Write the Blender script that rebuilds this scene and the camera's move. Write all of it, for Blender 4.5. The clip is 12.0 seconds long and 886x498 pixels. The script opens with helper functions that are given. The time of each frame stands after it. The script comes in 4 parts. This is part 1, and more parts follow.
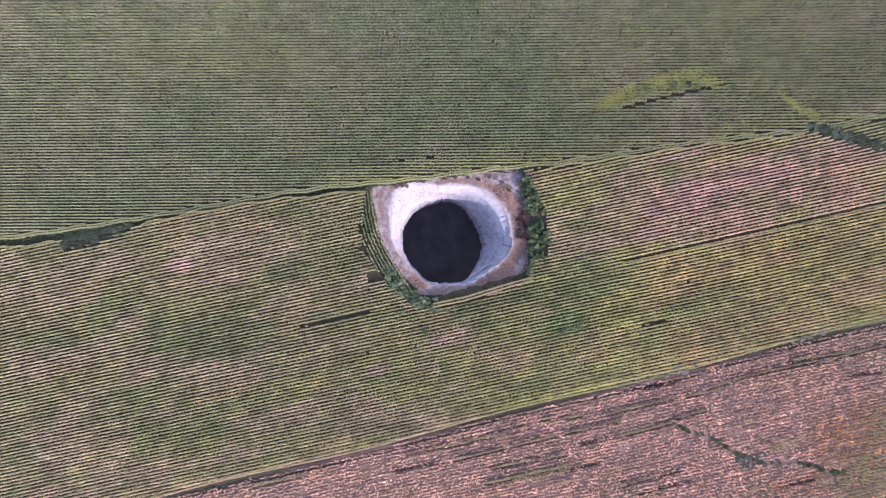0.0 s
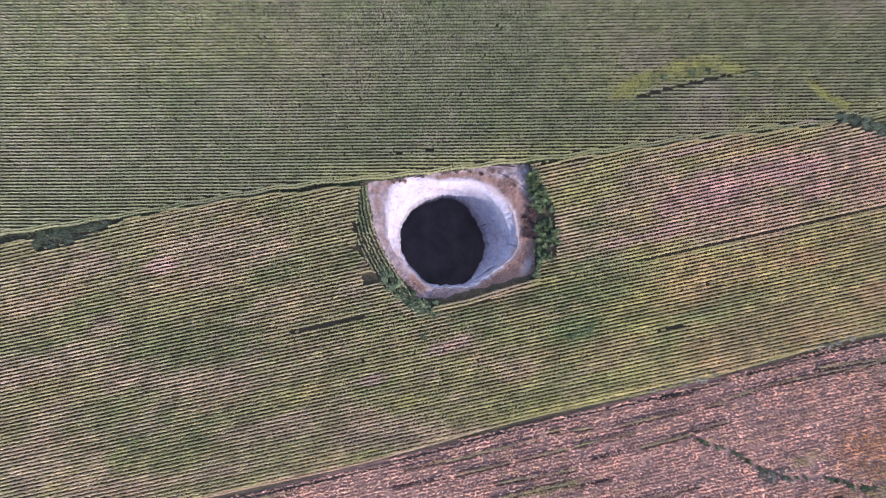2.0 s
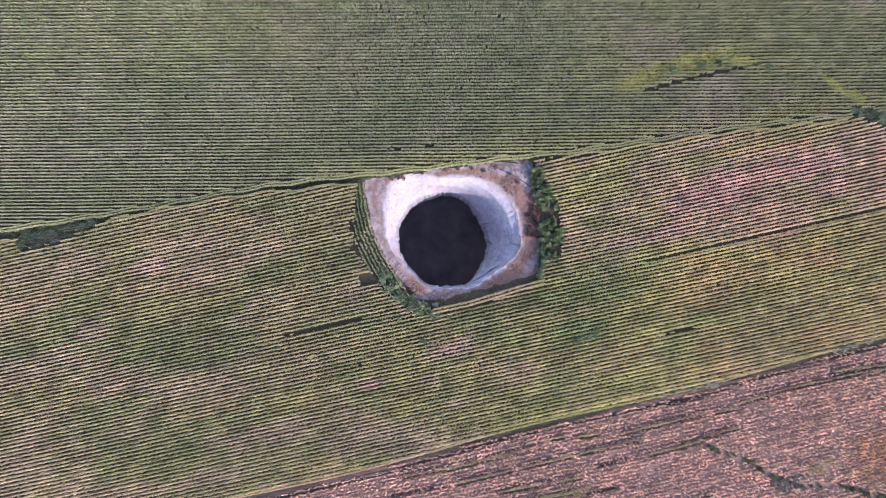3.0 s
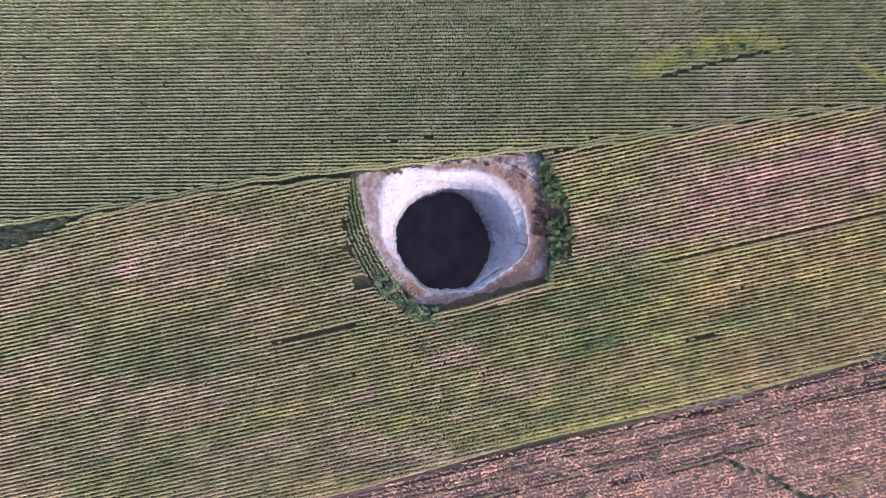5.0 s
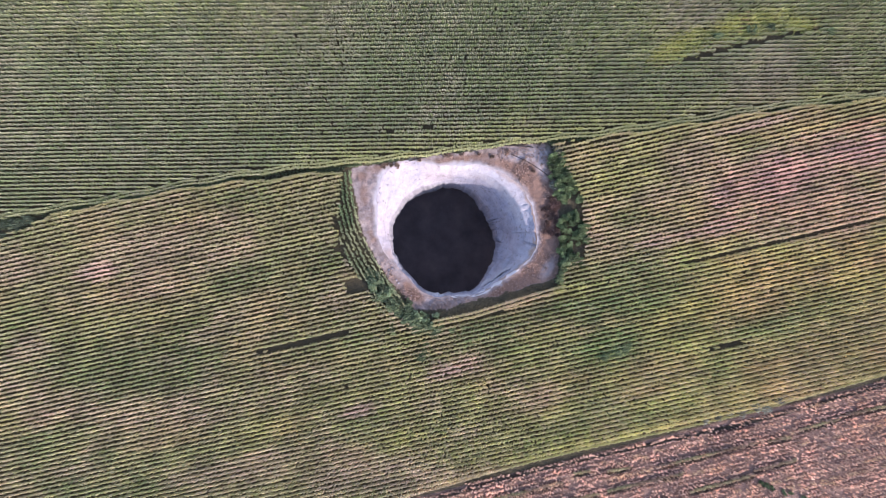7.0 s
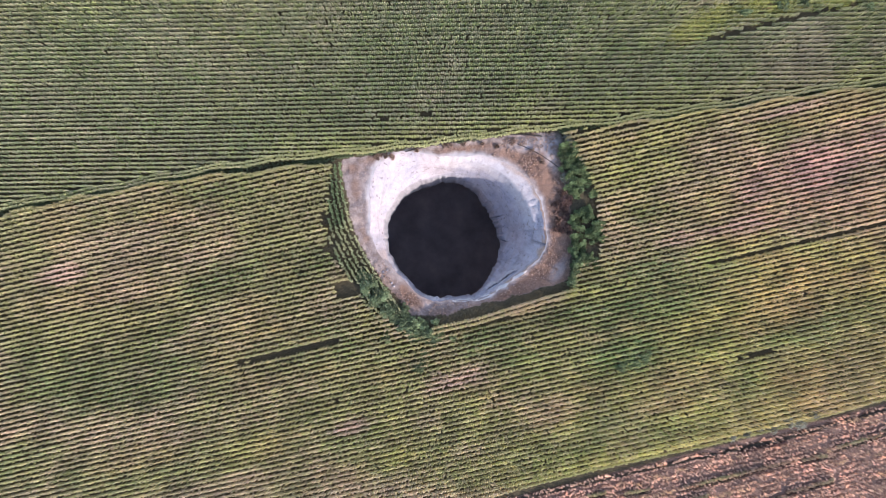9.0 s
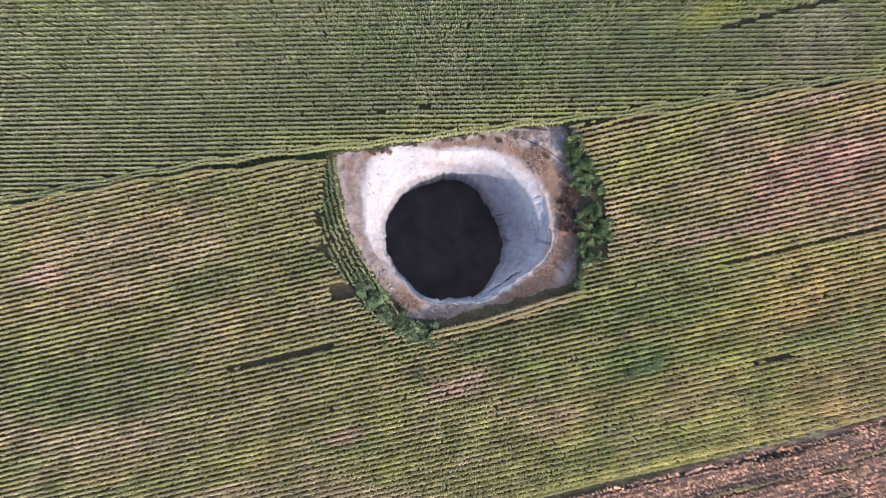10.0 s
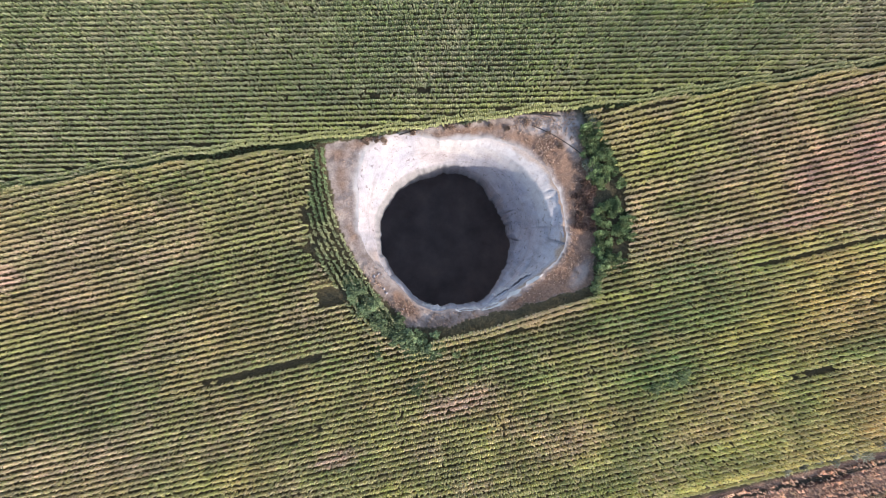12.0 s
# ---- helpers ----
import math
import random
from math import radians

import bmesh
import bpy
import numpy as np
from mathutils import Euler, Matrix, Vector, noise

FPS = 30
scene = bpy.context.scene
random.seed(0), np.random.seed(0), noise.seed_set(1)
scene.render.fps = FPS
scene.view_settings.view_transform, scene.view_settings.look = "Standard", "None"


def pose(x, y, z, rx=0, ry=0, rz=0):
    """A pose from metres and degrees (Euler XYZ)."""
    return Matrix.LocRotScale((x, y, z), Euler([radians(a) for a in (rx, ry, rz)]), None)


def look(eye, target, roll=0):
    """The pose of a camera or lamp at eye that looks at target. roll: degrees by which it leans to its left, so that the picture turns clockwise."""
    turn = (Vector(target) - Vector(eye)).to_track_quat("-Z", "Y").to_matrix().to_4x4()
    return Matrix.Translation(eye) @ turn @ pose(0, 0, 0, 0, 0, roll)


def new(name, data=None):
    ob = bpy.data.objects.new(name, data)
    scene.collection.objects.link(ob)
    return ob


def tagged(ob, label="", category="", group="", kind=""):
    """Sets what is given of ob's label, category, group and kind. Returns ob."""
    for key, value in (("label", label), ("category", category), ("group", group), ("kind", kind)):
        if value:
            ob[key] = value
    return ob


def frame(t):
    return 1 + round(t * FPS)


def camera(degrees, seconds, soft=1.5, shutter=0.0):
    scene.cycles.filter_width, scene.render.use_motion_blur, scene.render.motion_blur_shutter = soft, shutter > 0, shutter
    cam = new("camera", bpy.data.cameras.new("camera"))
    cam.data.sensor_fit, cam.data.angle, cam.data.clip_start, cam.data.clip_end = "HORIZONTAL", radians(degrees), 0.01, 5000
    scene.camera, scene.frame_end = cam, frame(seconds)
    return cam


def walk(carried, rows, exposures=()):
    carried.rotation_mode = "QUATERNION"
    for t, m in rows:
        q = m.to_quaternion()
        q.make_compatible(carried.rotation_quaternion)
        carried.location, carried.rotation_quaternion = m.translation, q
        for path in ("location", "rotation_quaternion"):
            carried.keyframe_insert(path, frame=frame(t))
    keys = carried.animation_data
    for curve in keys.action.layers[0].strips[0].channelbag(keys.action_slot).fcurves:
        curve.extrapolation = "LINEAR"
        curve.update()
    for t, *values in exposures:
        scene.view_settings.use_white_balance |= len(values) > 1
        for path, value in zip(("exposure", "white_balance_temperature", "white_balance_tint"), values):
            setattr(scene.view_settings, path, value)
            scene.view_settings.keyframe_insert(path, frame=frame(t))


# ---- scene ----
# The camera sinks straight down over the sinkhole, looking at the ground.
cam = camera(74.0, 12.0, soft=0.52)
ROWS = [
    (0.0, 0.000, 0.000, 112.000, 0.208, -0.108, 0.000),
    (0.5, 0.014, 0.034, 110.065, 0.173, -0.107, -0.005),
    (1.0, -0.011, 0.088, 108.112, 0.140, -0.102, -0.010),
    (1.5, -0.047, 0.159, 106.167, 0.107, -0.095, -0.016),
    (2.0, -0.071, 0.223, 104.211, 0.072, -0.088, -0.026),
    (2.5, -0.070, 0.274, 102.254, 0.034, -0.082, -0.043),
    (3.0, -0.067, 0.294, 100.287, -0.005, -0.074, -0.065),
    (5.0, -0.042, 0.532, 92.513, -0.131, -0.010, -0.171),
    (5.5, -0.062, 0.560, 90.539, -0.144, 0.001, -0.193),
    (6.0, -0.052, 0.581, 88.555, -0.150, 0.007, -0.214),
    (6.5, -0.068, 0.574, 86.585, -0.152, 0.012, -0.238),
    (7.0, -0.116, 0.581, 84.586, -0.148, 0.020, -0.265),
    (9.0, -0.055, 0.461, 76.742, -0.116, 0.056, -0.409),
    (9.5, -0.054, 0.423, 74.840, -0.095, 0.078, -0.449),
    (10.0, -0.014, 0.369, 72.894, -0.069, 0.102, -0.486),
    (10.5, 0.035, 0.308, 70.961, -0.037, 0.129, -0.515),
    (11.0, 0.042, 0.245, 69.044, -0.001, 0.163, -0.531),
    (11.5, 0.029, 0.207, 67.143, 0.038, 0.202, -0.531),
    (12.0, 0.022, 0.219, 65.241, 0.079, 0.242, -0.524),
]
walk(cam, [(t, pose(x, y, z, rx, ry, rz)) for t, x, y, z, rx, ry, rz in ROWS],
     exposures=((0.0, 1.55, 6100, 35), (3.0, 1.54, 6150, 34), (6.0, 1.53, 6250, 30), (9.0, 1.53, 6650, 22), (12.0, 1.54, 7050, 13)))

# ---- light ----
SUN_AZIMUTH, SUN_ELEVATION = -42.0, 25.0        # degrees from +x, and above the horizon
world = bpy.data.worlds.new("sky")
scene.world = world
world.use_nodes = True
sky = world.node_tree.nodes.new("ShaderNodeTexSky")
sky.sky_type = "NISHITA"
sky.sun_disc = False
sky.sun_elevation = radians(SUN_ELEVATION)
sky.sun_rotation = radians(90 - SUN_AZIMUTH)
world.node_tree.nodes["Background"].inputs["Strength"].default_value = 0.15
world.node_tree.links.new(sky.outputs[0], world.node_tree.nodes["Background"].inputs["Color"])
sun_data = bpy.data.lights.new("sun", "SUN")
sun_data.energy, sun_data.angle, sun_data.color = 2.0, radians(0.6), (1.0, 0.965, 0.92)
sun = new("sun", sun_data)
ca, sa = math.cos(radians(SUN_AZIMUTH)), math.sin(radians(SUN_AZIMUTH))
ce, se = math.cos(radians(SUN_ELEVATION)), math.sin(radians(SUN_ELEVATION))
sun.matrix_world = look((120 * ca * ce, 120 * sa * ce, 120 * se), (0, 0, 0))

# ---- smooth random fields over the plan ----
rng = np.random.default_rng(7)
LATTICE = rng.random((256, 256))


def value_noise(x, y, size, seed=0):
    """Smooth noise from 0 to 1, with lumps of that size in metres."""
    u, v = np.asarray(x) / size + 37.3 * seed + 500, np.asarray(y) / size + 91.7 * seed + 500
    i, j = np.floor(u).astype(int), np.floor(v).astype(int)
    a, b = u - i, v - j
    a, b = a * a * (3 - 2 * a), b * b * (3 - 2 * b)
    n = LATTICE
    i0, j0, i1, j1 = i % 256, j % 256, (i + 1) % 256, (j + 1) % 256
    return (n[i0, j0] * (1 - a) + n[i1, j0] * a) * (1 - b) + (n[i0, j1] * (1 - a) + n[i1, j1] * a) * b


def fbm(x, y, size, seed=0, octaves=3):
    total, weight = 0, 0
    for k in range(octaves):
        total = total + value_noise(x, y, size / 2 ** k, seed + k) * 0.55 ** k
        weight += 0.55 ** k
    return total / weight


def smooth(a, b, x):
    t = np.clip((np.asarray(x) - a) / (b - a), 0, 1)
    return t * t * (3 - 2 * t)


def blot(x, y, cx, cy, rx, ry, degrees=13.0):
    """1 in the middle of an uneven ellipse, 0 outside it."""
    c, s = math.cos(radians(degrees)), math.sin(radians(degrees))
    u, v = ((x - cx) * c + (y - cy) * s) / rx, (-(x - cx) * s + (y - cy) * c) / ry
    d = np.hypot(u, v) + 1.1 * (fbm(x, y, 4.5, 11, 4) - 0.5)
    return 1 - smooth(0.15, 1.3, d)


# ---- plan ----
CENTRE = Vector((1.8, 2.8, 0))
ROW_ANGLE, ROW_STEP = 12.6, 0.63                # the lower field's rows
UPPER_ANGLE, UPPER_STEP = 0.5, 0.575             # the upper field's rows
BORDER_X = (-110, -84, -72, -61.5, -51, -40, -29.8, -19, -12.9, 13.5, 23, 35, 46.4, 58, 68.6, 83, 110)
BORDER_Y = (0.5, 2.0, 3.6, 5.2, 6.9, 8.9, 10.7, 12.0, 12.5, 15.6, 16.6, 18.3, 20.1, 21.4, 22.5, 25.2, 29)


def border(x):
    """The upper field's southern edge."""
    return np.interp(x, BORDER_X, BORDER_Y)


def lower_edge(x):
    """The line between the lower corn and the dry field."""
    return -47.0 + (x + 53.9) * 0.2453 + 0.35 * np.sin(np.asarray(x) * 0.11)


RIM = (10.68, -0.31, 0.79, 0.96, -0.42, 0.32, 0.60, -0.21, -0.16, 0.15, -0.23, 0.12, 0.12, -0.10, -0.16)
LIP = (8.27, -1.58, -1.10, -0.28, -0.02, -0.01, 0.08, 0.14, -0.14)


def series(c, p):
    r = c[0]
    for k in range(1, (len(c) + 1) // 2):
        r = r + c[2 * k - 1] * np.cos(k * p) + c[2 * k] * np.sin(k * p)
    return r


def jag(p, n, seed):
    return value_noise(n * np.cos(p) + 60, n * np.sin(p) + 60, 1.0, seed) - 0.5


def rim_radius(p):
    return series(RIM, p) + 0.35 * jag(p, 7, 3) + 0.18 * jag(p, 22, 4)


def lip_depth(p):
    return np.minimum(-1.5, -5.75 - 3.75 * np.cos(p) - 3.75 * np.sin(p) - 0.5 * np.cos(2 * p))


def lip_drop(p):
    """The height of the sheer face under the slope."""
    return (2.3 + 1.7 * smooth(0.0, 0.8, np.cos(p - 2.3))) * (1 - 0.8 * smooth(0.1, 0.8, np.cos(p - 0.25)))


def lip_radius(p):
    return np.minimum(series(LIP, p) - 0.4 * smooth(0.1, 0.9, np.cos(p - 0.1)) + 0.35 * jag(p, 6, 5) + 0.22 * jag(p, 20, 6), rim_radius(p) - 0.2)


# PLOT's southern edge stops short: darker field soil there deepens the crop's shadow.
PLOT = ((-13.4, 11.9), (-1.6, 14.0), (14.6, 15.7), (15.0, 12.8), (16.0, 9.6), (16.6, 4.0), (16.4, -3.8), (6.9, -6.6),
        (-1.2, -8.5), (-4.3, -8.2), (-6.8, -5.2), (-9.9, -1.4), (-11.8, 3.0), (-12.7, 7.4))
WEEDS = ((-14.2, 12.2), (15.0, 15.9), (19.6, 8.0), (20.3, 1.2), (20.2, -0.8), (17.0, -1.7), (16.2, -4.9), (13.5, -6.9), (4.3, -9.7), (-1.0, -10.8), (-3.0, -11.0), (-7.0, -9.0), (-10.6, -6.2), (-15.2, 0.4), (-15.0, 8.0))


def inside(x, y, ring):
    x, y = np.asarray(x, float), np.asarray(y, float)
    hit = np.zeros(x.shape, bool)
    for (ax, ay), (bx, by) in zip(ring, ring[1:] + ring[:1]):
        cross = (ay > y) != (by > y)
        hit ^= cross & (x < (bx - ax) * (y - ay) / (by - ay + 1e-9) + ax)
    return hit


# ---- materials ----
def material(name):
    m = bpy.data.materials.new(name)
    m.use_nodes = True
    return m, m.node_tree.nodes, m.node_tree.links, m.node_tree.nodes["Principled BSDF"]


def noise_node(n, links, coord, scale, detail=4.0, rough=0.6):
    t = n.new("ShaderNodeTexNoise")
    t.inputs["Scale"].default_value, t.inputs["Detail"].default_value, t.inputs["Roughness"].default_value = scale, detail, rough
    links.new(coord, t.inputs["Vector"])
    return t.outputs["Fac"]


def ramp(n, links, fac, stops):
    r = n.new("ShaderNodeValToRGB")
    while len(r.color_ramp.elements) < len(stops):
        r.color_ramp.elements.new(0.5)
    for e, (at, c) in zip(r.color_ramp.elements, stops):
        e.position, e.color = at, (*c, 1)
    links.new(fac, r.inputs["Fac"])
    return r.outputs["Color"]


def mix(n, links, fac, a, b, kind="MIX"):
    m = n.new("ShaderNodeMix")
    m.data_type, m.blend_type = "RGBA", kind
    for socket, value in ((m.inputs[0], fac), (m.inputs[6], a), (m.inputs[7], b)):
        if isinstance(value, (int, float)):
            socket.default_value = value
        elif isinstance(value, tuple):
            socket.default_value = (*value, 1)
        else:
            links.new(value, socket)
    return m.outputs[2]


def bump(n, links, bsdf, height, strength, distance):
    b = n.new("ShaderNodeBump")
    b.inputs["Strength"].default_value, b.inputs["Distance"].default_value = strength, distance
    links.new(height, b.inputs["Height"])
    links.new(b.outputs[0], bsdf.inputs["Normal"])


def place(n):
    return n.new("ShaderNodeNewGeometry").outputs["Position"]


def leaf_material(name, rough=0.55, through_light=0.4):
    """Leaves in the colour that each plant carries, with grain along the blades."""
    m, n, links, bsdf = material(name)
    a = n.new("ShaderNodeAttribute")
    a.attribute_name = "tone"
    grain = noise_node(n, links, place(n), 9.0, 3.0)
    speck = ramp(n, links, grain, ((0.3, (0.72, 0.72, 0.72)), (0.7, (1.2, 1.2, 1.2))))
    links.new(mix(n, links, 1.0, a.outputs["Color"], speck, "MULTIPLY"), bsdf.inputs["Base Color"])
    bsdf.inputs["Roughness"].default_value = rough
    bsdf.inputs["Specular IOR Level"].default_value = 0.25
    if through_light:
        thin = n.new("ShaderNodeBsdfTranslucent")
        links.new(a.outputs["Color"], thin.inputs["Color"])
        both = n.new("ShaderNodeMixShader")
        both.inputs[0].default_value = through_light
        links.new(bsdf.outputs[0], both.inputs[1])
        links.new(thin.outputs[0], both.inputs[2])
        links.new(both.outputs[0], n["Material Output"].inputs["Surface"])
    return m


def soil_material():
    """Field soil with litter, far crops beyond the fields that are planted here, and the bare plot's earth, chalk and dead weeds."""
    m, n, links, bsdf = material("soil")
    at = place(n)
    fine, mid, wide = noise_node(n, links, at, 6.0, 6.0, 0.7), noise_node(n, links, at, 0.9, 5.0), noise_node(n, links, at, 0.11, 4.0)
    soil = ramp(n, links, fine, ((0.3, (0.045, 0.038, 0.024)), (0.5, (0.088, 0.075, 0.045)), (0.72, (0.16, 0.133, 0.083))))
    soil = mix(n, links, 0.5, soil, ramp(n, links, mid, ((0.3, (0.6, 0.58, 0.56)), (0.7, (1.15, 1.12, 1.1)))), "MULTIPLY")
    litter = ramp(n, links, fine, ((0.3, (0.085, 0.048, 0.035)), (0.5, (0.225, 0.142, 0.105)), (0.72, (0.45, 0.31, 0.225))))
    beyond = n.new("ShaderNodeVectorMath")           # the dry field's side of its border
    beyond.operation = "DOT_PRODUCT"
    beyond.inputs[1].default_value = (0.2453, -1.0, 0.0)
    links.new(at, beyond.inputs[0])
    side = n.new("ShaderNodeMapRange")
    side.inputs["From Min"].default_value, side.inputs["From Max"].default_value = 34.25, 34.6
    links.new(beyond.outputs["Value"], side.inputs["Value"])
    soil = mix(n, links, side.outputs[0], soil, litter)
    weights = n.new("ShaderNodeAttribute")
    weights.attribute_name = "cover"
    split = n.new("ShaderNodeSeparateColor")
    links.new(weights.outputs["Color"], split.inputs[0])
    plot = ramp(n, links, mid, ((0.3, (0.18, 0.135, 0.115)), (0.5, (0.30, 0.242, 0.217)), (0.7, (0.40, 0.34, 0.31))))
    plot = mix(n, links, 0.45, plot, ramp(n, links, fine, ((0.32, (0.42, 0.38, 0.36)), (0.62, (1.15, 1.15, 1.15)))), "MULTIPLY")
    rust = ramp(n, links, fine, ((0.25, (0.10, 0.055, 0.036)), (0.5, (0.22, 0.135, 0.097)), (0.75, (0.36, 0.24, 0.175))))
    chalk = ramp(n, links, mid, ((0.3, (0.38, 0.345, 0.33)), (0.7, (0.52, 0.49, 0.475))))
    colour = mix(n, links, split.outputs[0], soil, plot)
    colour = mix(n, links, split.outputs[1], colour, rust)
    colour = mix(n, links, split.outputs[2], colour, chalk)
    far = ramp(n, links, wide, ((0.3, (0.11, 0.125, 0.065)), (0.5, (0.15, 0.155, 0.085)), (0.7, (0.20, 0.175, 0.11))))
    rows = n.new("ShaderNodeTexWave")
    rows.bands_direction = "Y"
    rows.inputs["Scale"].default_value, rows.inputs["Distortion"].default_value = 0.5, 1.5
    turned = n.new("ShaderNodeMapping")
    turned.inputs["Rotation"].default_value = (0, 0, -0.2)
    links.new(at, turned.inputs["Vector"])
    links.new(turned.outputs[0], rows.inputs["Vector"])
    far = mix(n, links, 0.8, far, ramp(n, links, rows.outputs["Fac"], ((0.2, (0.35, 0.33, 0.3)), (0.7, (1.2, 1.2, 1.1)))), "MULTIPLY")
    colour = mix(n, links, weights.outputs["Alpha"], far, colour)
    links.new(colour, bsdf.inputs["Base Color"])
    bsdf.inputs["Roughness"].default_value = 0.95
    bsdf.inputs["Specular IOR Level"].default_value = 0.1
    bump(n, links, bsdf, fine, 0.6, 0.08)
    return m


def marl_material():
    """Pale marl of the sinkhole's walls: beds, runnels, and shade put in as grey under the lip."""
    m, n, links, bsdf = material("marl")
    at = place(n)
    stretch = n.new("ShaderNodeMapping")
    stretch.inputs["Scale"].default_value = (1.0, 1.0, 0.22)
    links.new(at, stretch.inputs["Vector"])
    streak = noise_node(n, links, stretch.outputs[0], 1.3, 6.0, 0.65)
    blots = noise_node(n, links, at, 0.35, 4.0)
    grain = noise_node(n, links, at, 7.0, 5.0, 0.7)
    colour = ramp(n, links, streak, ((0.25, (0.30, 0.268, 0.276)), (0.5, (0.392, 0.361, 0.374)), (0.8, (0.45, 0.42, 0.434))))
    colour = mix(n, links, 0.45, colour, ramp(n, links, blots, ((0.3, (0.74, 0.72, 0.72)), (0.65, (1.06, 1.05, 1.04)))), "MULTIPLY")
    colour = mix(n, links, 0.3, colour, ramp(n, links, grain, ((0.35, (0.6, 0.58, 0.55)), (0.6, (1.1, 1.1, 1.1)))), "MULTIPLY")
    hue = noise_node(n, links, at, 0.16, 3.0)
    colour = mix(n, links, 0.8, colour, ramp(n, links, hue, ((0.36, (0.88, 0.95, 1.05)), (0.5, (1.0, 1.0, 1.0)), (0.64, (1.04, 0.99, 0.98)))), "MULTIPLY")
    layers = n.new("ShaderNodeMapping")
    layers.inputs["Scale"].default_value = (0.3, 0.3, 2.4)
    links.new(at, layers.inputs["Vector"])
    colour = mix(n, links, 0.35, colour, ramp(n, links, noise_node(n, links, layers.outputs[0], 1.0, 5.0, 0.65), ((0.36, (0.62, 0.6, 0.6)), (0.46, (1.0, 1.0, 1.0)), (0.7, (1.08, 1.07, 1.06)))), "MULTIPLY")
    colour = mix(n, links, 0.7, colour, ramp(n, links, noise_node(n, links, at, 1.9, 3.0, 0.6), ((0.32, (0.42, 0.36, 0.32)), (0.385, (1.0, 1.0, 1.0)))), "MULTIPLY")
    bed = n.new("ShaderNodeAttribute")
    bed.attribute_name = "bed"
    split = n.new("ShaderNodeSeparateColor")
    links.new(bed.outputs["Color"], split.inputs[0])
    lip_shade = ramp(n, links, streak, ((0.3, (0.23, 0.22, 0.23)), (0.7, (0.34, 0.325, 0.33))))
    colour = mix(n, links, split.outputs[0], colour, lip_shade)
    deep = ramp(n, links, streak, ((0.3, (0.46, 0.41, 0.38)), (0.7, (0.62, 0.57, 0.53))))
    colour = mix(n, links, split.outputs[1], colour, deep)
    top = ramp(n, links, grain, ((0.3, (0.24, 0.15, 0.10)), (0.7, (0.46, 0.34, 0.26))))
    colour = mix(n, links, split.outputs[2], colour, top)
    links.new(colour, bsdf.inputs["Base Color"])
    bsdf.inputs["Roughness"].default_value = 0.92
    bsdf.inputs["Specular IOR Level"].default_value = 0.15
    bump(n, links, bsdf, streak, 0.6, 0.16)
    return m


def plain_material(name, dark, light, scale, rough=0.8):
    m, n, links, bsdf = material(name)
    fac = noise_node(n, links, place(n), scale, 5.0)
    links.new(ramp(n, links, fac, ((0.3, dark), (0.7, light))), bsdf.inputs["Base Color"])
    bsdf.inputs["Roughness"].default_value = rough
    bump(n, links, bsdf, fac, 0.4, 0.03)
    return m


CORN = leaf_material("corn_leaves")
DRY = leaf_material("dry_stalks", 0.75, 0.2)
WEED = leaf_material("weed_leaves", 0.5)
SOIL = soil_material()
MARL = marl_material()
MUD = plain_material("damp_mud", (0.23, 0.185, 0.18), (0.42, 0.33, 0.30), 0.25, 0.8)
STEM = plain_material("stem", (0.07, 0.05, 0.03), (0.16, 0.12, 0.07), 3.0)
HOSE = plain_material("black_hose", (0.03, 0.022, 0.02), (0.07, 0.055, 0.05), 2.0, 0.5)


# ---- mesh helpers ----
def mesh_from(name, verts, faces, mat, tone=None, smooth_shade=False, attribute="tone"):
    """A mesh from arrays: faces is a list of (n, k) index arrays."""
    me = bpy.data.meshes.new(name)
    loops = np.concatenate([f.ravel() for f in faces]).astype(np.int32)
    sizes = np.concatenate([np.full(len(f), f.shape[1], np.int32) for f in faces])
    starts = np.concatenate([[0], np.cumsum(sizes)[:-1]]).astype(np.int32)
    me.vertices.add(len(verts))
    me.vertices.foreach_set("co", np.ascontiguousarray(verts, np.float32).ravel())
    me.loops.add(len(loops))
    me.loops.foreach_set("vertex_index", loops)
    me.polygons.add(len(sizes))
    me.polygons.foreach_set("loop_start", starts)
    me.polygons.foreach_set("use_smooth", np.full(len(sizes), smooth_shade))
    if tone is not None:
        layer = me.color_attributes.new(attribute, "FLOAT_COLOR", "POINT")
        layer.data.foreach_set("color", np.ascontiguousarray(tone, np.float32).ravel())
    me.update(calc_edges=True)
    me.materials.append(mat)
    return me


def part(name, me, parent, label=""):
    ob = new(name, me)
    ob.parent = parent
    return tagged(ob, label) if label else ob


def grid_faces(rows, cols, closed=True):
    i, j = np.meshgrid(np.arange(rows - 1), np.arange(cols if closed else cols - 1), indexing="ij")
    i, j = i.ravel(), j.ravel()
    k = (j + 1) % cols
    return np.stack([i * cols + j, (i + 1) * cols + j, (i + 1) * cols + k, i * cols + k], 1)


# ---- ground, with the hole in it ----
N_ROUND = 640
PHI = np.linspace(0, 2 * np.pi, N_ROUND, endpoint=False)


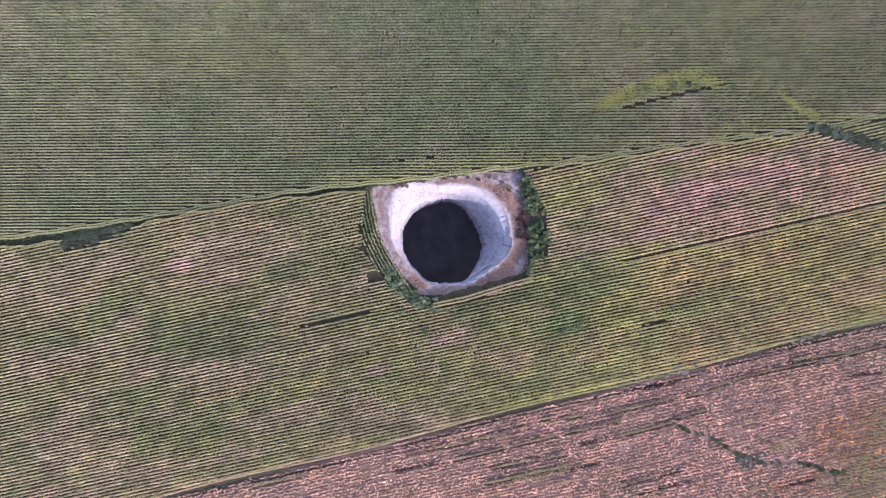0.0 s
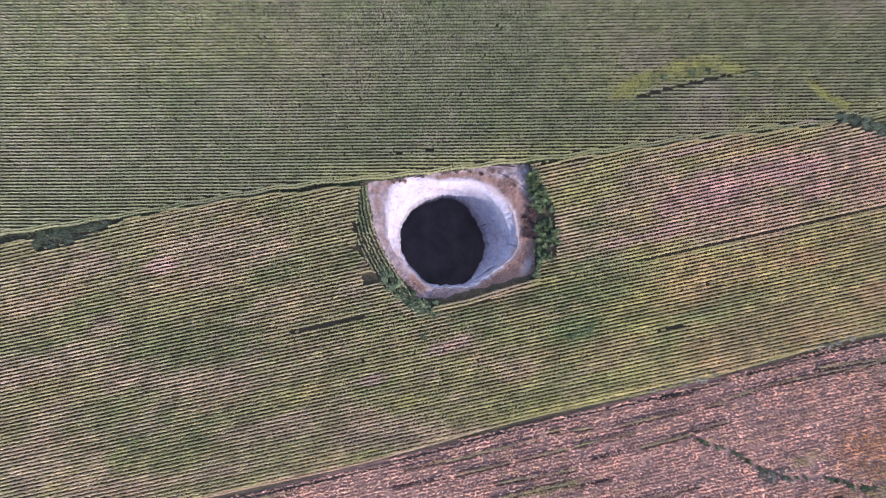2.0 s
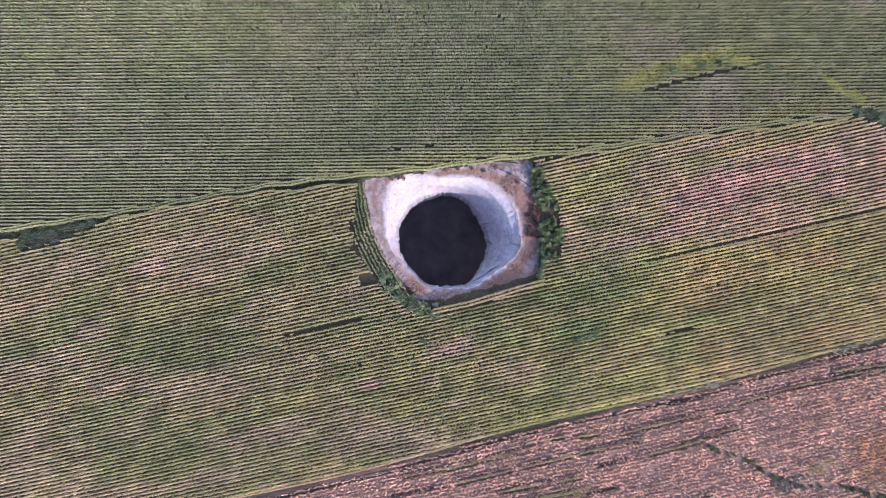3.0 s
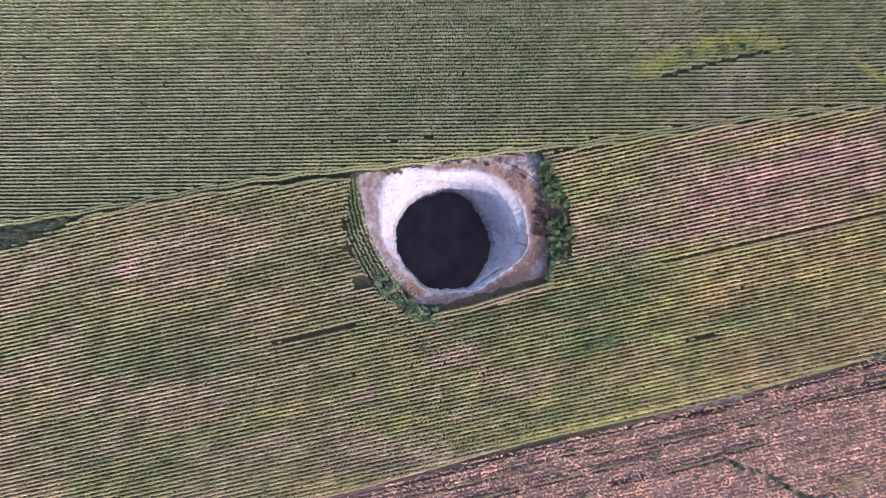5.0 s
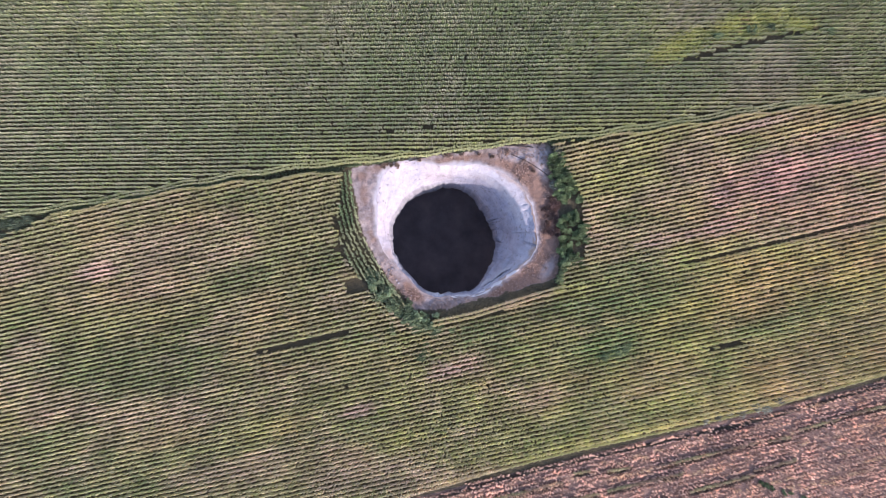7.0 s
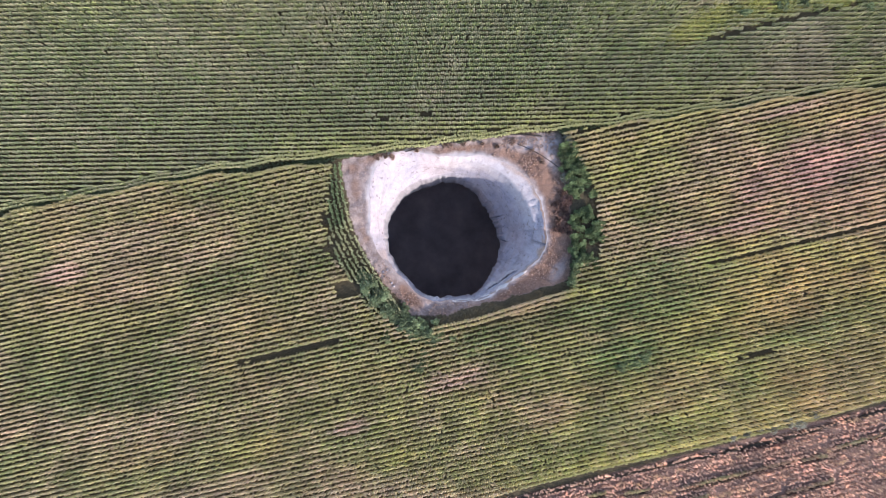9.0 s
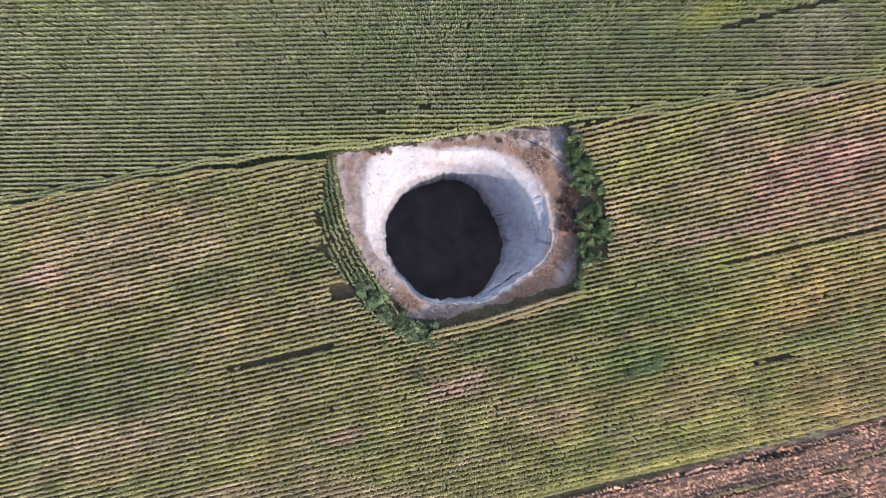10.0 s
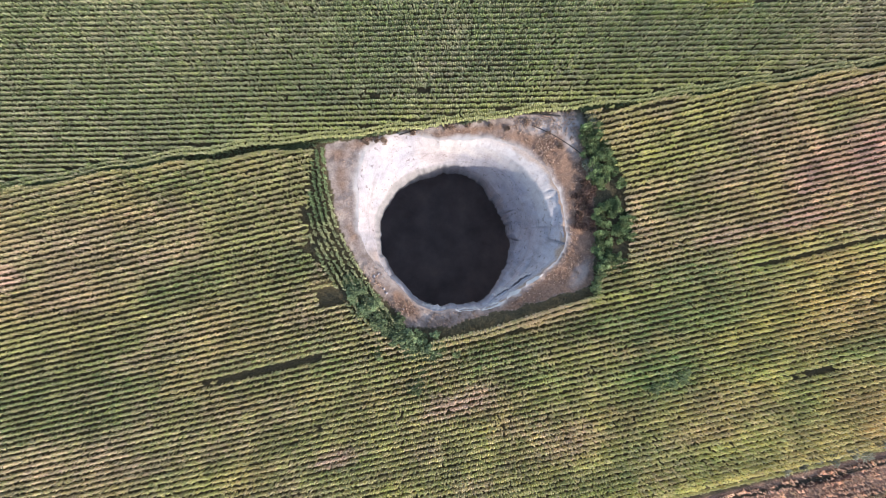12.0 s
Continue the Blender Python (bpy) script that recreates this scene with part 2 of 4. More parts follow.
def build_ground():
    steps = np.concatenate([[0, 0.12, 0.25], np.arange(0.45, 9.0, 0.22), [9.5, 11, 14, 18, 24, 32, 44, 60, 80, 110, 160, 260, 450, 900, 2000, 4200]])
    r = rim_radius(PHI)[None] + steps[:, None]
    x, y = CENTRE.x + r * np.cos(PHI), CENTRE.y + r * np.sin(PHI)
    bare = inside(x, y, WEEDS)
    lump = 0.30 * (fbm(x, y, 1.6, 21) - 0.5) + 0.10 * (value_noise(x, y, 0.4, 22) - 0.5)
    z = np.where(bare, lump, 0.0) * smooth(0.1, 0.6, steps)[:, None]
    verts = np.stack([x, y, z], -1).reshape(-1, 3)
    edge = fbm(x, y, 2.5, 24)
    plot = inside(x + 1.0 * (fbm(x, y, 1.6, 27) - 0.5), y + 1.0 * (fbm(x, y, 1.6, 28) - 0.5), PLOT) * smooth(0.15, 0.35, fbm(x, y, 1.0, 25) + 0.15)
    near = steps[:, None] + 0 * x
    east = smooth(0.5, 5.0, x + 2.5 * (edge - 0.5)) * smooth(0.2, 0.9, near) * (1 - smooth(12.5, 14.5, y))
    south = 0.4 * smooth(-1.0, -3.5, y) * smooth(0.7, 1.3, near) * smooth(-9.5, -6, x)
    south = np.maximum(south, 1.3 * blot(x, y, -4.6, -5.6, 2.6, 0.9, -48))
    for bx, by, rx, ry, turn, k in ((-8.0, 12.2, 3.2, 0.9, 10, 1.0), (3.0, 13.4, 5.5, 0.6, 6, 1.0), (-11.4, 8.0, 0.9, 3.0, 5, 0.7), (-11.8, 10.8, 1.4, 0.9, 0, 0.8), (-10.4, 2.5, 0.6, 2.5, 20, 0.6)):
        south = np.maximum(south, k * blot(x, y, bx, by, rx, ry, turn))
    rust = np.clip(np.maximum(east, south), 0, 1) * smooth(0.2, 0.45, fbm(x, y, 1.7, 26) + 0.14) * plot
    white = 0.8 * (1 - smooth(0.05, 0.7, near + 1.2 * (edge - 0.5))) * smooth(5, -2, x - y * 0.7) * smooth(0.5, 3.5, y) * plot
    turn = np.arctan2(y - CENTRE.y, x - CENTRE.x)
    white = np.maximum(white, 0.7 * (1 - smooth(0.1, 0.35, near + 1.1 * (fbm(x, y, 0.9, 29) - 0.42))) * smooth(-1.6, -1.4, turn) * (1 - smooth(0.4, 0.6, turn)))
    white = np.maximum(white, blot(x, y, 15.2, 13.4, 2.2, 0.6, 100) * 0.35)
    white = np.maximum(white, blot(x, y, 12.3, 13.8, 3.2, 1.0, 5) * 0.75)
    white = np.maximum(white, blot(x, y, 14.2, 12.0, 0.9, 2.4, 20) * 0.65)
    white = np.maximum(white, blot(x, y, 15.0, -2.4, 2.2, 0.9, 60) * 0.4)
    far = (1 - smooth(86, 92, np.abs(x))) * (1 - smooth(50, 54, np.abs(y)))
    cover = np.stack([plot, rust, white, far], -1).reshape(-1, 4)
    me = mesh_from("ground", verts, [grid_faces(len(steps), N_ROUND)], SOIL, cover, True, "cover")
    tagged(new("ground", me), "brown field soil with a bare chalky plot of dead weeds", "ground", kind="structure")


# clefts in the wall: angle, place down the slope, width in radians, height, depth in metres
CRACKS = ((0.34, 0.84, 0.010, 0.08, 0.6), (-0.20, 0.88, 0.010, 0.08, 0.55), (0.30, 0.17, 0.010, 0.04, 0.4), (0.38, 0.13, 0.010, 0.05, 0.4), (0.12, 0.12, 0.012, 0.05, 0.4), (-0.17, 0.10, 0.012, 0.16, 0.8), (0.15, 0.16, 0.03, 0.03, 0.35), (-0.10, 0.30, 0.09, 0.03, 0.4),
          (1.7, 0.45, 0.10, 0.02, 0.2), (2.2, 0.5, 0.08, 0.02, 0.2), (-0.55, 0.45, 0.14, 0.03, 0.6), (-0.9, 0.3, 0.14, 0.03, 0.55), (-0.35, 0.62, 0.12, 0.02, 0.5), (-0.75, 0.18, 0.12, 0.02, 0.5), (-1.15, 0.55, 0.14, 0.03, 0.5), (-0.62, 0.7, 0.10, 0.02, 0.45))


def build_sinkhole():
    n_wall, n_deep = 46, 26
    R, L, Z, D = rim_radius(PHI), lip_radius(PHI), lip_depth(PHI), lip_drop(PHI)
    rings, beds = [], []
    for k in range(n_wall):
        u = k / (n_wall - 1)
        p = min(u / 0.8, 1.0)
        ledge = smooth(-0.25, 0.25, PHI) * (1 - smooth(1.15, 1.75, PHI))      # a shelf above the north-eastern face
        top, low = series(RIM, PHI), np.minimum(series(LIP, PHI), series(RIM, PHI) - 0.2)
        top, low = top + (R - top) * max(0.0, 1 - 3 * u), low + (L - low) * smooth(0.72, 0.86, u)
        r = top + (low - top) * (0.9 * p ** 0.9 + 0.1 * max(0, u - 0.8) / 0.2)
        shelf = 0.07 * p / 0.3 if p < 0.3 else 0.07 + 0.93 * (p - 0.3) / 0.7
        z = Z * (0.72 * (p ** 1.2 + (shelf - p ** 1.2) * ledge) + 0.28 * max(0, u - 0.8) / 0.2) - D * max(0, u - 0.8) / 0.2
        south = smooth(-1.75, -1.3, PHI) * (1 - smooth(-0.15, 0.25, PHI))      # broken ledges on the south-eastern side
        step = 5 * p + 0.9 * (value_noise(PHI * 5, 0 * PHI, 1.0, 39) - 0.5) + 0.4 * (value_noise(PHI * 25, 0 * PHI, 1.0, 40) - 0.5)
        stair = (np.floor(step) + smooth(0.55, 0.95, step - np.floor(step))) / 5
        z = z + (Z * 0.72 * (np.clip(stair, 0, 1) - p)) * south * 0.75 * (1 if 0 < p < 1 else 0)
        amount = math.sin(math.pi * u) ** 0.5 * (1 - 0.75 * smooth(0.3, 0.8, np.cos(PHI - 1.6)))
        gully = (value_noise(PHI * 9, z * 0.15, 1.0, 31) - 0.5) * 0.14 + (value_noise(PHI * 30, z * 1.5, 1.0, 32) - 0.5) * 0.08
        bench = 0.25 * (value_noise(PHI * 3, z * 1.1, 1.0, 33) - 0.5)
        for cp, cu, wide, tall, cut in CRACKS:
            r = r + cut * np.exp(-((np.angle(np.exp(1j * (PHI - cp - 0.12 * (u - cu)))) / wide) ** 2) - ((u - cu) / tall) ** 2)
        rings.append((r + amount * (gully + bench), z + amount * 0.14 * (value_noise(PHI * 14, z * 1.5, 1.0, 34) - 0.5)))
        # The sheer north-western face is greyed in colour, as its shade would.
        lip_shade = smooth(0.78, 0.84, u) * (0.7 + 0.3 * value_noise(PHI * 8, z, 1.0, 35)) * smooth(0.3, 0.9, np.cos(PHI - 2.5))
        soil = (1 - smooth(0.0, 0.10, u + 0.1 * (value_noise(PHI * 12, z, 1.0, 36) - 0.5))) * np.clip(1.1 - smooth(-0.7, 0.6, np.cos(PHI - 2.4)), 0, 1)
        turn = np.mod(PHI, 2 * np.pi)
        soil = np.maximum(soil, 0.5 * smooth(3.25, 3.5, turn + 0.25 * (value_noise(PHI * 12, z, 1.0, 36) - 0.5)) * (1 - smooth(4.1, 4.5, turn)) * (1 - smooth(0.55, 0.8, u)))
        # The shelf above the shadow edge is coloured paler, adding to its sunlight.
        lit_shelf = 0.4 * smooth(-0.1, 0.35, PHI) * (1 - smooth(1.7, 2.2, PHI)) * (1 - smooth(0.32, 0.5, u + 0.15 * (value_noise(PHI * 10, z, 1.0, 43) - 0.5)))
        beds.append(np.stack([lip_shade, lit_shelf, soil, 1 + 0 * PHI], -1))
    floor_z = -30.0
    for k in range(1, n_deep + 1):
        u = k / n_deep
        z = Z - D + (floor_z - Z + D) * u ** 1.1
        down = Z - D - z
        r = L + 0.25 * np.minimum(down, 3.0) * 0.2 + 8.0 * (1 - np.exp(-np.maximum(down - 2.5, 0) / 7.0))
        r = r + 0.8 * smooth(0, 6, down) * (value_noise(PHI * 8, z * 0.25, 1.0, 38) - 0.5)
        rings.append((r, z))
        beds.append(np.stack([1 - smooth(4, 8, down), smooth(4, 9, down), 0 * PHI, 1 + 0 * PHI], -1))
    verts = np.stack([np.stack([CENTRE.x + r * np.cos(PHI), CENTRE.y + r * np.sin(PHI), z], -1) for r, z in rings]).reshape(-1, 3)
    me = mesh_from("sinkhole_wall", verts, [grid_faces(len(rings), N_ROUND)], MARL, np.stack(beds).reshape(-1, 4), True, "bed")
    tagged(new("sinkhole_wall", me), "pale marl walls of a deep round sinkhole, eroded and cracked", "sinkhole", kind="structure")
    frac = np.linspace(0.0, 1.15, 30)
    r = rings[-1][0][None] * frac[:, None]
    x, y = CENTRE.x + r * np.cos(PHI), CENTRE.y + r * np.sin(PHI)
    z = floor_z + 2.2 * np.maximum(0, fbm(x, y, 7.0, 41) - 0.35) + 0.5 * fbm(x, y, 1.5, 42)
    me = mesh_from("sinkhole_floor", np.stack([x, y, z], -1).reshape(-1, 3), [grid_faces(30, N_ROUND)], MUD, None, True)
    tagged(new("sinkhole_floor", me), "dark damp mud at the bottom of the sinkhole", "sinkhole floor", kind="structure")


build_ground()
build_sinkhole()


# ---- the crops ----
GREEN, OLIVE, YELLOW, PALE = np.array((0.18, 0.285, 0.105)), np.array((0.405, 0.395, 0.195)), np.array((0.56, 0.565, 0.18)), np.array((0.76, 0.54, 0.42))
ORANGE = np.array((0.66, 0.43, 0.24))
ORANGE_SPOTS = ((63.3, -1.1, 7, 2.5, 0.8), (59, 18.0, 8, 1.2, 0.8), (77.3, 11.3, 9, 3, 0.6), (77.3, -7, 10, 3, 0.7), (50.4, 7, 11, 3, 0.5), (-33.6, 4.8, 10, 2, 0.55),
                (-39, -26.4, 12, 3, 0.5), (45, -16.5, 9, 1.5, 0.6), (-48, -6, 9, 2.5, 0.5), (-70, -8, 11, 3, 0.5), (-24, -10.5, 7, 1.5, 0.5), (-20, -36, 10, 2, 0.5), (72, 3, 8, 3, 0.5))
DRY_SPOTS = ((48, 10.7, 15, 4.5, 0.9), (60, 14.2, 12, 3.0, 0.8), (66.6, 11, 6, 3.2, 0.7), (36.4, 2.7, 11, 1.6, 0.8), (44.5, 17.9, 7, 1.0, 0.8), (-49.2, -2.5, 4.5, 1.8, 1.25),
             (-62.7, -19, 9, 3, 0.6), (-71, -4, 9, 4, 0.5), (-73.4, -40.4, 10, 5, 0.6), (-12.6, -22.8, 3.4, 1.3, 1.2), (-41, -39, 14, 2.5, 0.6),
             (-41, 7.3, 8, 1.3, 0.4), (79, 3, 6, 3, 0.6), (2, -16.7, 5, 2, 0.9))
GREEN_SPOTS = ((8, -10.6, 12, 2.6, 0.75), (17, -8, 9, 2.4, 0.8), (24.5, -13.6, 8, 4.0, 0.95), (28.5, -6.6, 12, 3.5, 0.85), (36, -11, 9, 2.5, 0.6), (45, -11.3, 10, 2.2, 0.8), (-48.7, -15.6, 8, 3, 0.6), (-39, -29.6, 10, 3, 0.6), (23.5, -3.8, 10, 2, 0.7),
               (10, -14, 12, 3, 0.6), (20, -24, 12, 3, 0.5), (25.7, 4.8, 4, 1.5, 0.7), (52, -8.4, 8, 2, 0.7), (-43.3, -17.8, 9, 3, 0.7), (-78, -16.7, 8, 4, 0.6), (-58, -27, 10, 3, 0.5))
YELLOW_SPOTS = ((-5.6, -26.4, 8, 2, 0.7), (32, -21.5, 8, 1.6, 0.7), (-28, 8, 10, 2, 0.2), (70, -6, 14, 3, 0.5), (-30, -3, 12, 4, 0.2), (24, 14, 8, 1.5, 0.6),
                (55, 17.5, 9, 1.2, 0.7), (-25, -10, 10, 3, 0.3), (25, 9.5, 7, 3.5, 0.7), (20, -5.5, 6, 1.5, 0.6), (-26, -25.5, 9, 2.5, 0.6))


def tone_of(x, y, upper):
    """The colour of a plant that stands at x, y."""
    c13, s13 = math.cos(radians(ROW_ANGLE)), math.sin(radians(ROW_ANGLE))
    px, py = (x, y) if upper else (0.5 * (x * c13 + y * s13), y * c13 - x * s13)      # patches are drawn out along the rows
    wide, near, each = fbm(px, py, 16.0 if upper else 10.0, 51, 4), fbm(px, py, 3.0, 52), rng.random(x.shape)
    if upper:
        yellow = 0.18 * smooth(0.45, 0.75, wide) + 0.42 * (1 - smooth(0.5, 5.5, y - border(x))) * smooth(-28, -12, x)
        dry = (0.16 + 0.25 * smooth(0, 60, x)) * smooth(0.45, 0.75, fbm(x, y, 9.0, 53)) + 0.08
        green = 0.45 + 0.5 * (near - 0.5)
        yellow = np.maximum(yellow, 0.85 * grassy(x, y))
        dry = np.maximum(dry * (1 - grassy(x, y)), 0.95 * blot(x, y, 64.0, 22.6, 4.2, 0.9, 6))
    else:
        yellow = 0.15 + 0.2 * smooth(5, 25, x) + (0.15 + 0.3 * smooth(-20, 30, x)) * smooth(0.4, 0.75, wide)
        rosy = smooth(31, 45, x) * smooth(-2.0, 1.0, y + 1.9 - 0.223 * (x - 34.7)) * (1 - smooth(-1.2, 0.2, y - 15.0 - 0.2 * (x - 40)))
        dry = 0.08 + 0.42 * smooth(0.38, 0.75, fbm(px, py, 4.9, 54))
        dry, yellow = np.maximum(dry, 0.52 * rosy * smooth(0.32, 0.6, fbm(px, py, 4.2, 57))), yellow * (1 - 0.55 * rosy)
        green = 0.16 + 0.6 * smooth(0.48, 0.8, fbm(px, py, 5.6, 55))
        for cx, cy, rx, ry, k in GREEN_SPOTS:
            b = k * blot(x, y, cx, cy, rx, ry)
            green, dry, yellow = np.maximum(green, b), dry * (1 - b), yellow * (1 - 0.9 * b)
        for cx, cy, rx, ry, k in YELLOW_SPOTS:
            yellow = np.maximum(yellow, k * blot(x, y, cx, cy, rx, ry))
        for cx, cy, rx, ry, k in DRY_SPOTS:
            k = k if cx > 0 else 0.75 * k
            dry = np.maximum(dry, 1.15 * k * blot(x, y, cx, cy, rx, ry))
        gold = smooth(12, 34, x) * (1 - smooth(-3.0, 0.0, y + 1.9 - 0.223 * (x - 34.7)))
        dry, yellow = dry * (1 - 0.55 * gold), yellow + 0.12 * gold
        amber = 0.04 + 0.18 * smooth(20, 50, x) + 0.10 * gold + 0.24 * smooth(0.5, 0.75, fbm(px, py, 3.5, 56))
        for cx, cy, rx, ry, k in ORANGE_SPOTS:
            amber = np.maximum(amber, (k if cx > 0 else 0.7 * k) * blot(x, y, cx, cy, rx, ry))
        corner = smooth(68, 70, x) * smooth(0.0, 0.8, y - 23.6 + 0.25 * (x - 69.9))     # the green wedge beyond the ditch's shrubs
        dry, amber, yellow, green = dry * (1 - 0.8 * corner), amber * (1 - 0.9 * corner), yellow * (1 - 0.6 * corner), np.maximum(green, 0.4 * corner)
    leaf = np.array((0.345, 0.355, 0.215)) + smooth(0, 75, x)[..., None] * np.array((0.10, 0.07, 0.01)) if upper else OLIVE
    c = leaf + (GREEN - leaf) * np.clip(green + 0.5 * (each - 0.5), 0, 1)[..., None]
    c = c + (YELLOW - c) * np.clip(yellow + 0.4 * (each - 0.5), 0, 1)[..., None]
    if not upper:
        c = c + (ORANGE - c) * np.clip(amber * (1 - 0.7 * green) + 0.3 * (each - 0.5), 0, 1)[..., None]
    pale = np.array((0.54, 0.45, 0.34)) if upper else np.array((0.70, 0.52, 0.395)) + rosy[..., None] * np.array((0.09, 0.02, 0.04))
    if not upper:
        c = c * (1 + 0.15 * rosy + 0.13 * smooth(12, 24, x))[..., None]
    return c + (pale - c) * np.clip(dry + 0.5 * (rng.random(x.shape) - 0.5), 0, 0.95)[..., None]


def leaves(x, y, z, out, length, rise, fall, width, tone, tip=1.15):
    """Arched blades: a quad and a point each. Returns vertices, quads, triangles and colours."""
    n = len(x)
    c, s = np.cos(out), np.sin(out)
    w = width * 0.5
    base = np.stack([x, y, z], -1)
    side = np.stack([-s, c, 0 * c], -1)
    way = np.stack([c, s, 0 * c], -1)
    mid = base + way * (length * 0.5)[:, None] + np.stack([0 * c, 0 * c, rise], -1)
    end = base + way * length[:, None] + np.stack([0 * c, 0 * c, rise - fall], -1)
    v = np.stack([base - side * (w * 0.55)[:, None], base + side * (w * 0.55)[:, None], mid + side * w[:, None], mid - side * w[:, None], end], 1)
    i = np.arange(n)[:, None] * 5
    quads, tris = i + np.array([[0, 1, 2, 3]]), i + np.array([[3, 2, 4]])
    col = np.repeat(tone[:, None, :], 5, 1)
    col[:, 4] *= tip
    col = np.concatenate([col, np.ones((n, 5, 1))], -1)
    return v.reshape(-1, 3), quads, tris, col.reshape(-1, 4)


def corn_mesh(x, y, height, tone, spread=1.0, blades=7, mat=None, angle=0.0, fan=0.65):
    """One row's plants: tapering arched leaves that lean along the row, and a pale tassel."""
    n = len(x)
    turn = np.broadcast_to(angle, (n,)) + rng.normal(0, fan, n)
    chunks, base = [], 0
    for k in range(blades):
        f = 0.20 + 0.74 * k / (blades - 1)
        out = turn + np.pi * k + rng.normal(0, 0.45, n)
        length = spread * (0.46 - 0.14 * (k / (blades - 1))) * rng.uniform(0.75, 1.2, n)
        rise = rng.uniform(0.05, 0.22, n)
        z = height * (f + rng.normal(0, 0.02, n))
        shade = tone * rng.uniform(0.88, 1.12, n)[:, None]
        chunks.append(leaves(x, y, z, out, length, rise, rng.uniform(0.05, 0.30, n), rng.uniform(0.17, 0.24, n) * (0.5 + 0.5 * spread), shade))
    thin = 0.025
    chunks.append(leaves(x, y, height * 0.5, turn, np.full(n, 0.12), height * 0.5, -0.15 + 0 * x, np.full(n, thin * 2), 0.5 * tone + 0.5 * PALE))
    V, Q, T, C = [], [], [], []
    for v, q, t, c in chunks:
        V.append(v), Q.append(q + base), T.append(t + base), C.append(c)
        base += len(v)
    return mesh_from("corn_row", np.concatenate(V), [np.concatenate(Q), np.concatenate(T)], mat or CORN, np.concatenate(C))


def gap(x, y, ax, ay, bx, by, half):
    """True within half a width of the line from a to b."""
    dx, dy = bx - ax, by - ay
    t = np.clip(((x - ax) * dx + (y - ay) * dy) / (dx * dx + dy * dy), 0, 1)
    wob = half * (0.45 + 0.5 * value_noise(x, y, 1.2, 61) + 0.6 * value_noise(x, y, 0.3, 62))
    return np.hypot(x - ax - t * dx, y - ay - t * dy) < wob


GAPS = ((-27.0, -14.6, -24.2, -13.9, 0.18), (-24.2, -13.9, -20.6, -12.95, 0.27), (-20.6, -13.0, -17.5, -12.3, 0.12), (-17.5, -12.3, -14.0, -11.6, 0.2), (-14.0, -11.6, -10.0, -10.9, 0.12), (38.0, -13.9, 42.4, -13.0, 0.2),
        (-13.6, -5.0, -11.0, -4.8, 0.75), (-15.2, 0.4, -14.6, 0.6, 0.55), (-15.6, 5.0, -15.4, 3.8, 0.38), (44.8, -6.3, 48.6, -5.5, 0.17), (17.5, 15.4, 26.0, 16.6, 0.22), (34.6, 27.2, 43.0, 29.4, 0.24), (43.0, 29.4, 53.7, 31.6, 0.24), (-8.3, 17.2, -1.5, 17.8, 0.10))


def in_gaps(x, y):
    out = np.zeros(x.shape, bool)
    for g in GAPS:
        out |= gap(x, y, *g)
    return out


YELLOW_ARC = ((34.2, 29.2, 5.6, 1.9, 32), (43.5, 32.2, 9.0, 2.1, 11), (51.0, 32.4, 3.6, 1.4, -5), (67.0, 28.0, 3.2, 0.8, -38), (70.6, 26.0, 2.4, 0.8, -30))


def grassy(x, y):
    out = 0 * x
    for a in YELLOW_ARC:
        out = np.maximum(out, blot(x, y, *a))
    return out


def keep_upper(x, y):
    return (y > border(x) + 0.85) & ~in_gaps(x, y) & ~bushes_at(x, y)


def gap_width(x):
    """The strip left unplanted between the two fields."""
    return 0.55 - 0.35 * smooth(14, 20, x) - 0.3 * smooth(-56, -52, x) * (1 - smooth(-34, -28, x)) + 0.85 * (1 - smooth(-60, -54, x)) + 0.15 * smooth(-32, -27, x) * (1 - smooth(-13, -12, x)) + 0.2 * np.sin(np.asarray(x) * 0.7)


def keep_lower(x, y):
    top = border(x) - gap_width(x)
    ok = (y < top) & (y > lower_edge(x) + 0.4)
    return ok & ~inside(x, y, WEEDS) & ~in_gaps(x, y) & ~bushes_at(x, y)


BUSHES = ((-71, 1.3, 1.5), (-68.6, 1.8, 1.9), (-66, 2.4, 1.8), (-63.5, 3.4, 1.6), (-61, 4.2, 1.3), (-59.2, 5.0, 0.9),
          (70.2, 23.6, 1.3), (72.6, 22.9, 1.6), (75.0, 22.3, 1.7), (77.4, 21.6, 1.6), (79.8, 20.9, 1.7), (82.3, 20.3, 1.6), (85, 19.6, 1.7))


def bushes_at(x, y):
    out = np.zeros(x.shape, bool)
    for bx, by, br in BUSHES:
        out |= np.hypot(x - bx, y - by) < br * 0.85
    return out


def planted_line(angle, offset, step_along, reach):
    """Places along one row: u along it, offset across."""
    c, s = math.cos(radians(angle)), math.sin(radians(angle))
    u = np.arange(-reach, reach, step_along)
    u = u + rng.uniform(-0.35, 0.35, len(u)) * step_along
    v = offset + rng.normal(0, 0.010) + rng.normal(0, 0.015, len(u)) + 0.10 * (value_noise(u, 0 * u + offset, 9.0, 63) - 0.5)
    return u * c - v * s, u * s + v * c


EAST, NORTH = 88.5, 51.5


